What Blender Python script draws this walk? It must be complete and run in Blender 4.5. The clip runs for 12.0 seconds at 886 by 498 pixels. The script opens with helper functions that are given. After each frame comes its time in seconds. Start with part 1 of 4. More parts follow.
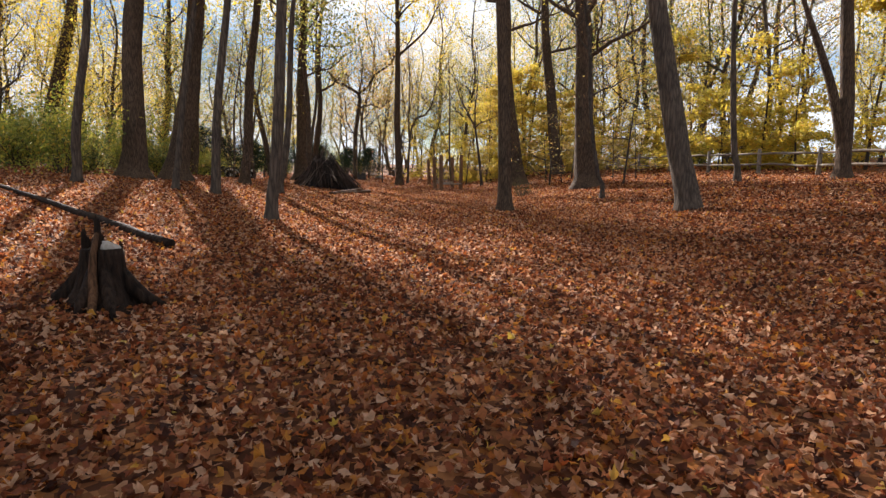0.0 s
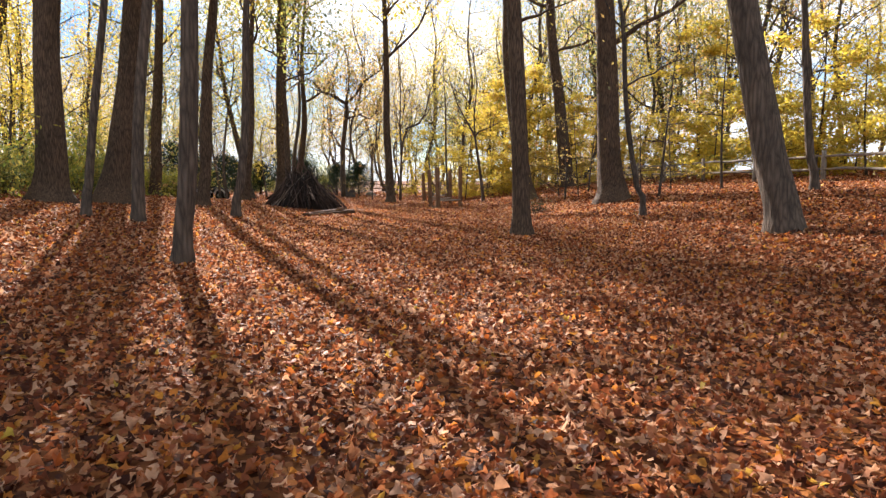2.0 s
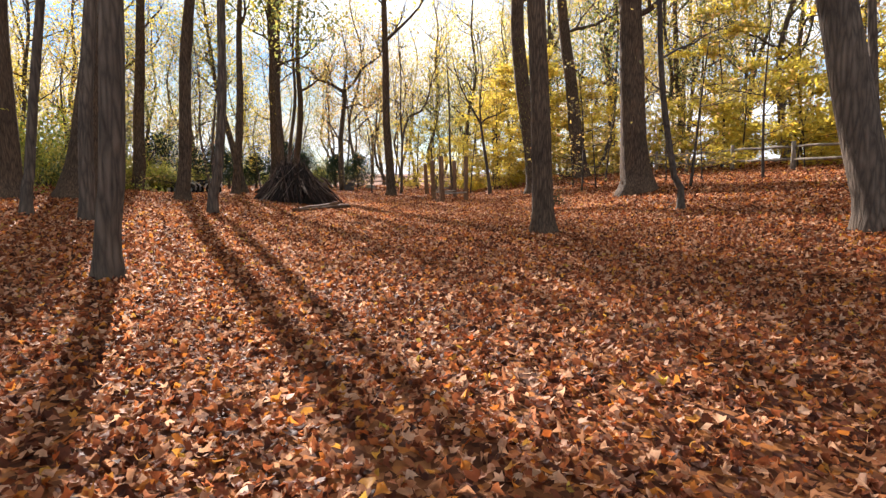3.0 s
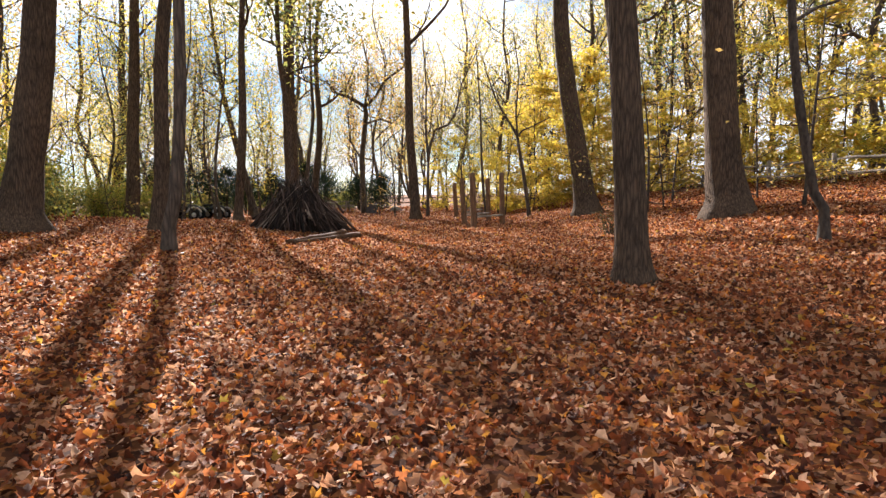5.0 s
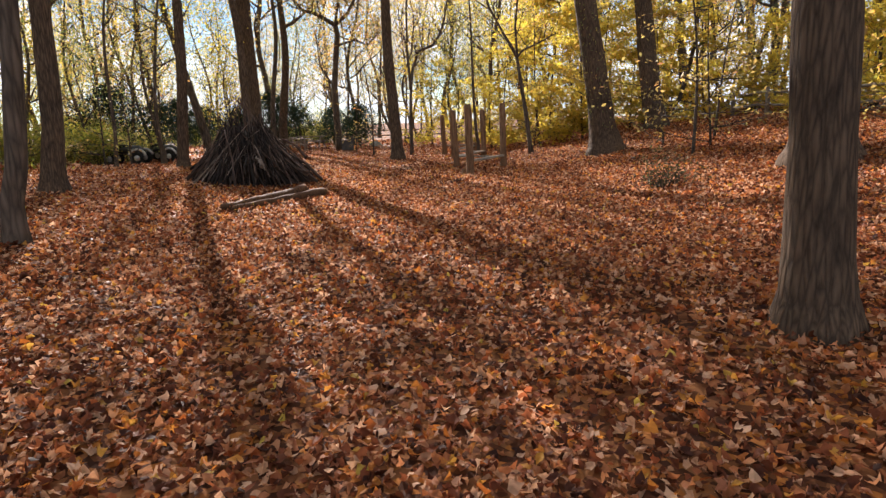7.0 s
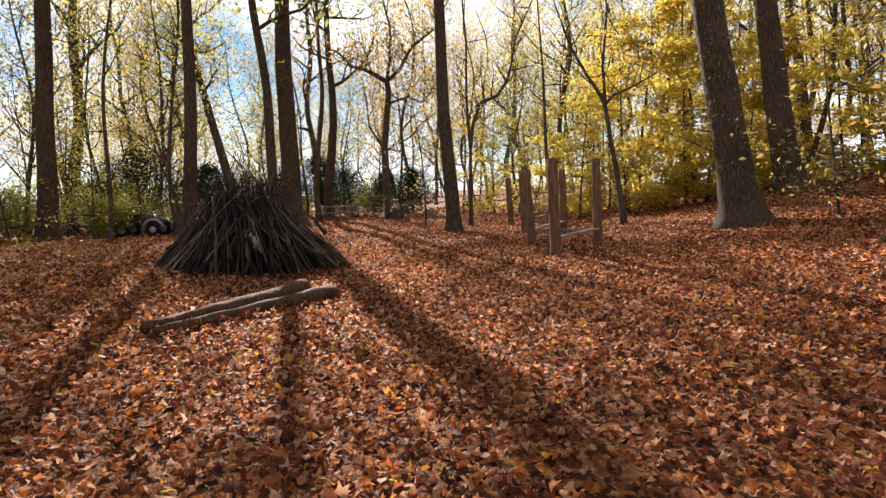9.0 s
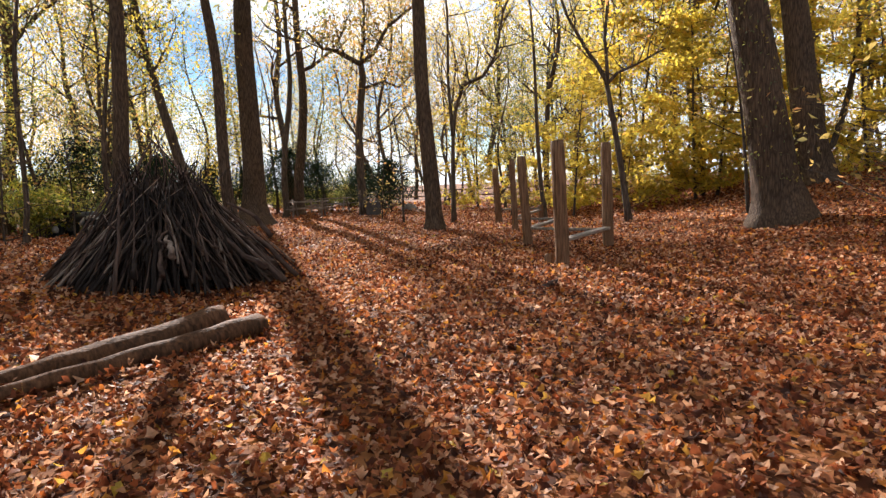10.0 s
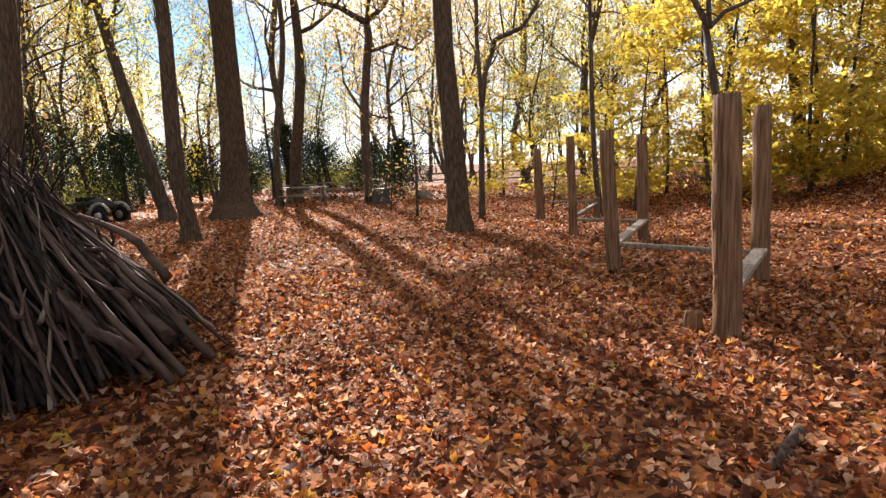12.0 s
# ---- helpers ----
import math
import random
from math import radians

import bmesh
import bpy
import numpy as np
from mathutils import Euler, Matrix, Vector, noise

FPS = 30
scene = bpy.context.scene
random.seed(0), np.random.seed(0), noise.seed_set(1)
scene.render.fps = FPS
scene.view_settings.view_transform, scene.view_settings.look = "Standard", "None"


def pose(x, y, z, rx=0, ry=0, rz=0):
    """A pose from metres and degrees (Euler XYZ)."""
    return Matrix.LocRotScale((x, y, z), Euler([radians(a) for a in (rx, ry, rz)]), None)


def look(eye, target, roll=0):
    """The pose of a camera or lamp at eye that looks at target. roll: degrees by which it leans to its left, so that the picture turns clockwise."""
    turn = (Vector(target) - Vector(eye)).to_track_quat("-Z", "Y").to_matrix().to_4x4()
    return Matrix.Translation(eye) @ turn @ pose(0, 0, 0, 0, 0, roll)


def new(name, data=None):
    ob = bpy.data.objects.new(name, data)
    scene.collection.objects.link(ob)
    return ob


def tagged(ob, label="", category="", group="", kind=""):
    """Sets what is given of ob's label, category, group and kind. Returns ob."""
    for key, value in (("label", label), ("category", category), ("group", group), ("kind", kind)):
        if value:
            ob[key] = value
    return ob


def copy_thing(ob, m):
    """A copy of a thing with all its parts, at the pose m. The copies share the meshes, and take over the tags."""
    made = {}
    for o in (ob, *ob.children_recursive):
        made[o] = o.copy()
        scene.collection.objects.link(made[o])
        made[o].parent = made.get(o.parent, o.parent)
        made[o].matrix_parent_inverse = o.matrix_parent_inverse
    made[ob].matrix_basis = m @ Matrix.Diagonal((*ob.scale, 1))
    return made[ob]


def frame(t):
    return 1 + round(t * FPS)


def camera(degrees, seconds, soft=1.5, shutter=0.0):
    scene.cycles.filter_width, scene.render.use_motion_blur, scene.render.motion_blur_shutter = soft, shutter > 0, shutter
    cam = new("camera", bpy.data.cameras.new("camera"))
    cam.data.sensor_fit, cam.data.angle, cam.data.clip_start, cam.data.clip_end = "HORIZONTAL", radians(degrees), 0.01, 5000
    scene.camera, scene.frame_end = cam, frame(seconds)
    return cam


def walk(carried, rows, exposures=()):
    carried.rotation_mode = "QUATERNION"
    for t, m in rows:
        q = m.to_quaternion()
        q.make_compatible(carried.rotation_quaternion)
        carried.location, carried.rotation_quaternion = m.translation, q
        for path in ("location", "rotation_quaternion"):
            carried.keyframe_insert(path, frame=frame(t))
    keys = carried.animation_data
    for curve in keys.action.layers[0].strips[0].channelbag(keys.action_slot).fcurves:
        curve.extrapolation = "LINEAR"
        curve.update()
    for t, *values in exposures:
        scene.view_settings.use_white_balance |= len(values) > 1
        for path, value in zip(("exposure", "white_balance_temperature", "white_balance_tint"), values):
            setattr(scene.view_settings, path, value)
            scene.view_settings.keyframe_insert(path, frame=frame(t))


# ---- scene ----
cam = camera(72.6, 12.0, soft=1.4)
PATH = [
    (0, (0.329, -4.062, 1.371), (0.287, -2.081, 1.094), 1.5),
    (0.5, (0.244, -2.99, 1.319), (0.181, -1.001, 1.115), 1.1),
    (1, (0.213, -1.87, 1.305), (0.161, 0.115, 1.065), 0.8),
    (1.5, (0.224, -0.784, 1.255), (0.204, 1.197, 0.978), 0.4),
    (2, (0.201, 0.241, 1.286), (0.166, 2.228, 1.059), 0.3),
    (2.5, (0.126, 1.287, 1.222), (0.096, 3.27, 0.962), 0.1),
    (4.5, (-0.03, 5.386, 1.187), (-0.155, 7.373, 1.002), -0.7),
    (5, (-0.072, 6.328, 1.197), (-0.217, 8.315, 1.014), -0.9),
    (5.5, (-0.142, 7.31, 1.274), (-0.31, 9.283, 0.988), -1.5),
    (6, (-0.249, 8.316, 1.363), (-0.407, 10.287, 1.06), -1.4),
    (6.5, (-0.336, 9.198, 1.367), (-0.46, 11.158, 0.989), -1.4),
    (7, (-0.487, 10.132, 1.465), (-0.584, 12.086, 1.049), -1.9),
    (7.5, (-0.579, 11.204, 1.381), (-0.729, 13.174, 1.069), -1.9),
    (9.5, (-1.122, 16.183, 1.356), (-1.411, 18.152, 1.163), -2.3),
    (10, (-1.264, 17.303, 1.3), (-1.484, 19.279, 1.085), -2.3),
    (10.5, (-1.536, 18.435, 1.323), (-1.646, 20.422, 1.124), -2.1),
    (11, (-1.715, 19.622, 1.351), (-1.867, 21.609, 1.183), -1.6),
    (11.5, (-1.825, 20.625, 1.485), (-1.986, 22.6, 1.216), -3.3),
    (12, (-2.041, 21.573, 1.426), (-2.302, 23.536, 1.148), -2.1),
]
walk(cam, [(t, look(eye, target, roll)) for t, eye, target, roll in PATH],
     exposures=[(0.0, 1.26), (1.0, 1.48), (2.5, 1.72), (4.5, 1.7), (5.5, 1.66), (6.0, 1.46), (6.5, 1.44), (7.0, 1.66), (7.5, 1.76), (9.5, 1.45), (10.0, 1.58), (11.0, 1.66), (12.0, 1.9)])

# ---- sky and sun ----
SUN_AZ, SUN_EL = radians(-24.6), radians(25)
sun_way = Vector((math.sin(SUN_AZ) * math.cos(SUN_EL), math.cos(SUN_AZ) * math.cos(SUN_EL), math.sin(SUN_EL)))

world = bpy.data.worlds.new("sky")
scene.world = world
world.use_nodes = True
wt = world.node_tree
wn, wl = wt.nodes, wt.links
for n in list(wn):
    wn.remove(n)
w_out = wn.new("ShaderNodeOutputWorld")
w_bg = wn.new("ShaderNodeBackground")
w_sky = wn.new("ShaderNodeTexSky")
w_sky.sky_type, w_sky.sun_disc = "NISHITA", False
w_sky.sun_elevation, w_sky.sun_rotation = SUN_EL, SUN_AZ
w_sky.air_density, w_sky.dust_density, w_sky.ozone_density = 1.0, 0.0, 4.0
w_co = wn.new("ShaderNodeTexCoord")
w_map = wn.new("ShaderNodeMapping")
w_map.inputs["Scale"].default_value = (2.2, 2.2, 5.0)
w_noise = wn.new("ShaderNodeTexNoise")
w_noise.inputs["Scale"].default_value, w_noise.inputs["Detail"].default_value = 1.6, 7
w_ramp = wn.new("ShaderNodeValToRGB")
w_ramp.color_ramp.elements[0].position, w_ramp.color_ramp.elements[1].position = 0.42, 0.57
w_mix = wn.new("ShaderNodeMix")
w_mix.data_type = "RGBA"
w_mix.inputs[7].default_value = (9.0, 9.5, 10.3, 1)
w_bg.inputs["Strength"].default_value = 0.05
wl.new(w_co.outputs["Generated"], w_map.inputs["Vector"])
wl.new(w_map.outputs["Vector"], w_noise.inputs["Vector"])
wl.new(w_noise.outputs["Fac"], w_ramp.inputs["Fac"])
wl.new(w_ramp.outputs["Color"], w_mix.inputs[0])
wl.new(w_sky.outputs["Color"], w_mix.inputs[6])
wl.new(w_mix.outputs[2], w_bg.inputs["Color"])
wl.new(w_bg.outputs["Background"], w_out.inputs["Surface"])

sun = new("sun", bpy.data.lights.new("sun", "SUN"))
sun.data.energy, sun.data.angle, sun.data.color = 5.0, radians(0.55), (1.0, 0.90, 0.84)
sun.matrix_world = look(sun_way * 60, (0, 0, 0))


# ---- materials ----
def node_material(name):
    m = bpy.data.materials.new(name)
    m.use_nodes = True
    nt = m.node_tree
    return m, nt.nodes, nt.links, nt.nodes["Principled BSDF"]


def ramp_node(nodes, stops):
    r = nodes.new("ShaderNodeValToRGB")
    els = r.color_ramp.elements
    while len(els) < len(stops):
        els.new(0.5)
    for e, (p, c) in zip(els, stops):
        e.position, e.color = p, (*c, 1)
    return r


def noise_node(nodes, links, scale, detail=5, stretch=(1, 1, 1), rough=0.6, coord="Object"):
    co = nodes.new("ShaderNodeTexCoord")
    mp = nodes.new("ShaderNodeMapping")
    mp.inputs["Scale"].default_value = stretch
    nz = nodes.new("ShaderNodeTexNoise")
    nz.inputs["Scale"].default_value, nz.inputs["Detail"].default_value = scale, detail
    nz.inputs["Roughness"].default_value = rough
    links.new(co.outputs[coord], mp.inputs["Vector"])
    links.new(mp.outputs["Vector"], nz.inputs["Vector"])
    return nz


def bump_node(nodes, links, height, bsdf, strength, distance):
    b = nodes.new("ShaderNodeBump")
    b.inputs["Strength"].default_value, b.inputs["Distance"].default_value = strength, distance
    links.new(height, b.inputs["Height"])
    links.new(b.outputs["Normal"], bsdf.inputs["Normal"])
    return b


def grainy(name, dark, light, scale=8, stretch=(1, 1, 1), rough=0.85, bump=0.6, dist=0.02, big=0.7):
    """Two-scale mottled surface: fine stretched grain over broad stains."""
    m, n, l, p = node_material(name)
    fine = noise_node(n, l, scale, 8, stretch)
    broad = noise_node(n, l, big, 3)
    r1 = ramp_node(n, [(0.32, dark), (0.68, light)])
    l.new(fine.outputs["Fac"], r1.inputs["Fac"])
    r2 = ramp_node(n, [(0.3, (0.6, 0.6, 0.6)), (0.7, (1.15, 1.12, 1.08))])
    l.new(broad.outputs["Fac"], r2.inputs["Fac"])
    mx = n.new("ShaderNodeMix")
    mx.data_type, mx.blend_type = "RGBA", "MULTIPLY"
    mx.inputs[0].default_value = 1.0
    l.new(r1.outputs["Color"], mx.inputs[6])
    l.new(r2.outputs["Color"], mx.inputs[7])
    l.new(mx.outputs[2], p.inputs["Base Color"])
    p.inputs["Roughness"].default_value = rough
    p.inputs["Specular IOR Level"].default_value = 0.5 if rough < 0.7 else 0.15
    bump_node(n, l, fine.outputs["Fac"], p, bump, dist)
    return m


def leaf_material(name, stops, through_share=0.45, rough=0.5, gloss=0.5):
    """Leaves: colour by island, lit from both faces."""
    m, n, l, p = node_material(name)
    g = n.new("ShaderNodeNewGeometry")
    r = ramp_node(n, stops)
    r.color_ramp.interpolation = "LINEAR"
    l.new(g.outputs["Random Per Island"], r.inputs["Fac"])
    nz = noise_node(n, l, 30, 3)
    r2 = ramp_node(n, [(0.3, (0.7, 0.68, 0.66)), (0.7, (1.1, 1.1, 1.1))])
    l.new(nz.outputs["Fac"], r2.inputs["Fac"])
    mx = n.new("ShaderNodeMix")
    mx.data_type, mx.blend_type = "RGBA", "MULTIPLY"
    mx.inputs[0].default_value = 1.0
    l.new(r.outputs["Color"], mx.inputs[6])
    l.new(r2.outputs["Color"], mx.inputs[7])
    l.new(mx.outputs[2], p.inputs["Base Color"])
    p.inputs["Roughness"].default_value = rough
    p.inputs["Specular IOR Level"].default_value = gloss
    t = n.new("ShaderNodeBsdfTranslucent")
    l.new(mx.outputs[2], t.inputs["Color"])
    ms = n.new("ShaderNodeMixShader")
    ms.inputs["Fac"].default_value = through_share
    l.new(p.outputs["BSDF"], ms.inputs[1])
    l.new(t.outputs["BSDF"], ms.inputs[2])
    l.new(ms.outputs["Shader"], n["Material Output"].inputs["Surface"])
    return m


def bark_material(name, dark, light, rings=1.0):
    m, n, l, p = node_material(name)
    co = n.new("ShaderNodeTexCoord")
    mp = n.new("ShaderNodeMapping")
    mp.inputs["Scale"].default_value = (13 * rings, 13 * rings, 1.7 * rings)
    vo = n.new("ShaderNodeTexVoronoi")
    vo.feature = "DISTANCE_TO_EDGE"
    vo.inputs["Scale"].default_value = 2.2
    nz = noise_node(n, l, 7 * rings, 8, (3, 3, 0.6), 0.7)
    l.new(co.outputs["Object"], mp.inputs["Vector"])
    ad = n.new("ShaderNodeMix")
    ad.data_type = "RGBA"
    ad.inputs[0].default_value = 0.10
    l.new(mp.outputs["Vector"], ad.inputs[6])
    l.new(nz.outputs["Color"], ad.inputs[7])
    l.new(ad.outputs[2], vo.inputs["Vector"])
    mul = n.new("ShaderNodeMath")
    mul.operation = "MULTIPLY_ADD"
    mul.inputs[1].default_value = 1.2
    l.new(vo.outputs["Distance"], mul.inputs[0])
    l.new(nz.outputs["Fac"], mul.inputs[2])
    r = ramp_node(n, [(0.35, dark), (0.95, light)])
    l.new(mul.outputs["Value"], r.inputs["Fac"])
    broad = noise_node(n, l, 0.9, 4)
    r2 = ramp_node(n, [(0.3, (0.65, 0.66, 0.66)), (0.72, (1.2, 1.18, 1.12))])
    l.new(broad.outputs["Fac"], r2.inputs["Fac"])
    mx = n.new("ShaderNodeMix")
    mx.data_type, mx.blend_type = "RGBA", "MULTIPLY"
    mx.inputs[0].default_value = 1.0
    l.new(r.outputs["Color"], mx.inputs[6])
    l.new(r2.outputs["Color"], mx.inputs[7])
    l.new(mx.outputs[2], p.inputs["Base Color"])
    p.inputs["Roughness"].default_value = 0.9
    p.inputs["Specular IOR Level"].default_value = 0.15
    bump_node(n, l, mul.outputs["Value"], p, 0.9, 0.03)
    return m


BARK = bark_material("furrowed_bark", (0.036, 0.024, 0.017), (0.165, 0.108, 0.072))
BARK_SMOOTH = bark_material("smooth_bark", (0.05, 0.037, 0.029), (0.17, 0.125, 0.095), 0.6)
TWIG = grainy("twig_bark", (0.04, 0.03, 0.024), (0.13, 0.10, 0.078), 20, (1, 1, 0.4))
PALE_STICK = grainy("pale_dry_stick", (0.10, 0.074, 0.058), (0.40, 0.30, 0.235), 14, (2, 2, 0.3))
# Darkest tone: some outer sticks, and painted shade in the den's core.
DARK_STICK = grainy("dark_stick_and_core_shade", (0.010, 0.007, 0.006), (0.050, 0.034, 0.027), 14, (2, 2, 0.3))
STICK = grainy("dry_stick", (0.030, 0.018, 0.014), (0.17, 0.108, 0.082), 14, (2, 2, 0.3))
LOG = grainy("bare_log", (0.034, 0.017, 0.009), (0.165, 0.080, 0.040), 12, (2.5, 2.5, 0.4), bump=0.8)
POST = grainy("weathered_post", (0.09, 0.045, 0.024), (0.36, 0.205, 0.115), 16, (3, 3, 0.16), bump=0.9)
PLANK = grainy("grey_plank", (0.19, 0.15, 0.12), (0.42, 0.35, 0.29), 18, (0.3, 3, 3), bump=0.4)
RAIL = grainy("silvered_rail", (0.13, 0.105, 0.08), (0.36, 0.305, 0.245), 14, (2, 2, 0.5))
STUMP = grainy("rotten_stump", (0.010, 0.006, 0.004), (0.055, 0.032, 0.021), 9, (2, 2, 0.5), bump=1.0, dist=0.05)
CUT = grainy("cut_wood", (0.30, 0.24, 0.19), (0.62, 0.54, 0.46), 10)
BLACK = grainy("black_plastic", (0.012, 0.012, 0.013), (0.035, 0.035, 0.037), 30, rough=0.4, bump=0.1)
RUBBER = grainy("tyre_rubber", (0.012, 0.012, 0.012), (0.03, 0.029, 0.028), 30, rough=0.8)
HUB = grainy("dusty_metal", (0.35, 0.34, 0.32), (0.6, 0.59, 0.57), 12, rough=0.45, bump=0.1)
BIN = grainy("dark_bin", (0.04, 0.036, 0.036), (0.09, 0.078, 0.075), 10, rough=0.6, bump=0.2)
TABLE = grainy("picnic_wood", (0.17, 0.125, 0.095), (0.38, 0.31, 0.26), 14, (0.3, 3, 3))
ROCK = grainy("field_stone", (0.14, 0.13, 0.12), (0.34, 0.32, 0.29), 6)

LITTER = leaf_material("fallen_leaves", [
    (0.0, (0.050, 0.016, 0.009)), (0.20, (0.13, 0.038, 0.016)), (0.42, (0.29, 0.083, 0.032)), (0.56, (0.49, 0.178, 0.068)),
    (0.66, (0.58, 0.29, 0.15)), (0.82, (0.74, 0.455, 0.285)), (0.87, (0.40, 0.09, 0.024)), (0.96, (0.64, 0.25, 0.045)), (0.99, (0.66, 0.33, 0.06)), (1.0, (0.60, 0.44, 0.08))], 0.52, 0.6, 0.2)
YELLOW = leaf_material("yellow_foliage", [
    (0.0, (0.420, 0.350, 0.065)), (0.35, (0.740, 0.560, 0.075)), (0.65, (0.820, 0.600, 0.080)), (0.85, (0.550, 0.520, 0.090)), (1.0, (0.760, 0.400, 0.070))], 0.70)
GREEN = leaf_material("yellow_green_foliage", [
    (0.0, (0.090, 0.130, 0.065)), (0.4, (0.240, 0.270, 0.080)), (0.75, (0.480, 0.420, 0.100)), (1.0, (0.600, 0.450, 0.100))], 0.64)
OAK = leaf_material("sparse_autumn_foliage", [
    (0.0, (0.120, 0.120, 0.070)), (0.35, (0.340, 0.270, 0.085)), (0.7, (0.600, 0.420, 0.120)), (1.0, (0.520, 0.240, 0.100))], 0.66)
GOLD = leaf_material("pale_gold_foliage", [
    (0.0, (0.400, 0.330, 0.090)), (0.4, (0.620, 0.470, 0.110)), (0.75, (0.760, 0.520, 0.160)), (1.0, (0.640, 0.320, 0.130))], 0.72)
CEDAR = leaf_material("dark_evergreen", [
    (0.0, (0.012, 0.026, 0.014)), (0.6, (0.03, 0.055, 0.026)), (1.0, (0.05, 0.07, 0.035))], 0.15, 0.8, 0.15)
BRUSH = leaf_material("dry_olive_leaves", [
    (0.0, (0.035, 0.035, 0.016)), (0.6, (0.08, 0.072, 0.03)), (1.0, (0.17, 0.12, 0.05))], 0.35, 0.7, 0.2)
SHRUB = leaf_material("shrub_leaves", [
    (0.0, (0.12, 0.16, 0.03)), (0.5, (0.34, 0.36, 0.05)), (0.85, (0.55, 0.48, 0.07)), (1.0, (0.6, 0.36, 0.05))], 0.45)


def ground_material():
    m, n, l, p = node_material("leaf_strewn_ground")
    co = n.new("ShaderNodeTexCoord")
    vo = n.new("ShaderNodeTexVoronoi")
    vo.inputs["Scale"].default_value = 19.0
    l.new(co.outputs["Object"], vo.inputs["Vector"])
    sep = n.new("ShaderNodeSeparateColor")
    l.new(vo.outputs["Color"], sep.inputs["Color"])
    r = ramp_node(n, [(0.0, (0.04, 0.015, 0.008)), (0.3, (0.085, 0.031, 0.014)), (0.55, (0.17, 0.068, 0.027)), (0.8, (0.27, 0.12, 0.05)), (1.0, (0.36, 0.135, 0.03))])
    l.new(sep.outputs["Red"], r.inputs["Fac"])
    broad = noise_node(n, l, 0.35, 5)
    r2 = ramp_node(n, [(0.3, (0.72, 0.66, 0.6)), (0.7, (1.12, 1.05, 0.95))])
    l.new(broad.outputs["Fac"], r2.inputs["Fac"])
    mx = n.new("ShaderNodeMix")
    mx.data_type, mx.blend_type = "RGBA", "MULTIPLY"
    mx.inputs[0].default_value = 1.0
    l.new(r.outputs["Color"], mx.inputs[6])
    l.new(r2.outputs["Color"], mx.inputs[7])
    l.new(mx.outputs[2], p.inputs["Base Color"])
    p.inputs["Roughness"].default_value = 0.9
    p.inputs["Specular IOR Level"].default_value = 0.1
    bump_node(n, l, sep.outputs["Green"], p, 0.8, 0.05)
    return m


GROUND = ground_material()


# ---- mesh helpers ----
class Shape:
    """Vertices and faces gathered for one mesh."""

    def __init__(self):
        self.v, self.f = [], []

    def tube(self, pts, radii, seg=8, wobble=0.0, lobes=0, lobe_depth=0.0, cap=True):
        """A tube through the points; wobble roughens it, lobes flute its lower rings."""
        base = len(self.v)
        n = len(pts)
        side = Vector((1, 0, 0))
        ph = random.uniform(0, 6.28)
        for i, (p, r) in enumerate(zip(pts, radii)):
            d = (Vector(pts[min(i + 1, n - 1)]) - Vector(pts[max(i - 1, 0)])).normalized()
            if abs(d.dot(side)) > 0.95:
                side = Vector((0, 1, 0))
            u = (side - d * d.dot(side)).normalized()
            w = d.cross(u)
            for k in range(seg):
                a = 2 * math.pi * k / seg
                q = r * (1 + wobble * noise.noise((p[0] * 3 + math.cos(a) * 1.7, p[1] * 3 + math.sin(a) * 1.7, p[2] * 1.3 + ph)))
                if lobes:
                    fade = math.exp(-max(0, i) * 0.55)
                    q *= 1 + lobe_depth * fade * math.cos(lobes * a + ph)
                self.v.append(tuple(Vector(p) + (u * math.cos(a) + w * math.sin(a)) * q))
        for i in range(n - 1):
            for k in range(seg):
                a, b = base + i * seg + k, base + i * seg + (k + 1) % seg
                self.f.append((a, b, b + seg, a + seg))
        if cap:
            self.f.append(tuple(base + (n - 1) * seg + k for k in range(seg)))
            self.f.append(tuple(base + seg - 1 - k for k in range(seg)))

    def box(self, lo, hi, m=None, chamfer=0.0):
        """A box with bevelled edges along its longest side."""
        c = [(a + b) / 2 for a, b in zip(lo, hi)]
        h = [(b - a) / 2 for a, b in zip(lo, hi)]
        b = bmesh.new()
        bmesh.ops.create_cube(b, size=2)
        for v in b.verts:
            v.co = Vector((c[0] + v.co.x * h[0], c[1] + v.co.y * h[1], c[2] + v.co.z * h[2]))
        if chamfer:
            bmesh.ops.bevel(b, geom=b.edges[:], offset=chamfer, segments=1, affect="EDGES")
        self.add_bmesh(b, m)

    def add_bmesh(self, b, m=None):
        base = len(self.v)
        b.verts.index_update()
        self.v += [tuple((m @ v.co) if m else v.co) for v in b.verts]
        self.f += [tuple(base + v.index for v in f.verts) for f in b.faces]
        b.free()

    def mesh(self, name, material, smooth=True):
        me = bpy.data.meshes.new(name)
        me.from_pydata(self.v, [], self.f)
        me.materials.append(material)
        if smooth:
            me.polygons.foreach_set("use_smooth", [True] * len(me.polygons))
        me.update()
        return me


def part(name, shape, material, parent, label="", smooth=True):
    ob = new(name, shape.mesh(name, material, smooth) if isinstance(shape, Shape) else shape)
    ob.parent = parent
    if label:
        ob["label"] = label
    return ob


def thing(name, at, label, category, group="", kind="", rz=0):
    ob = new(name)
    ob.matrix_basis = pose(*at, 0, 0, rz)
    return tagged(ob, label, category, group, kind)


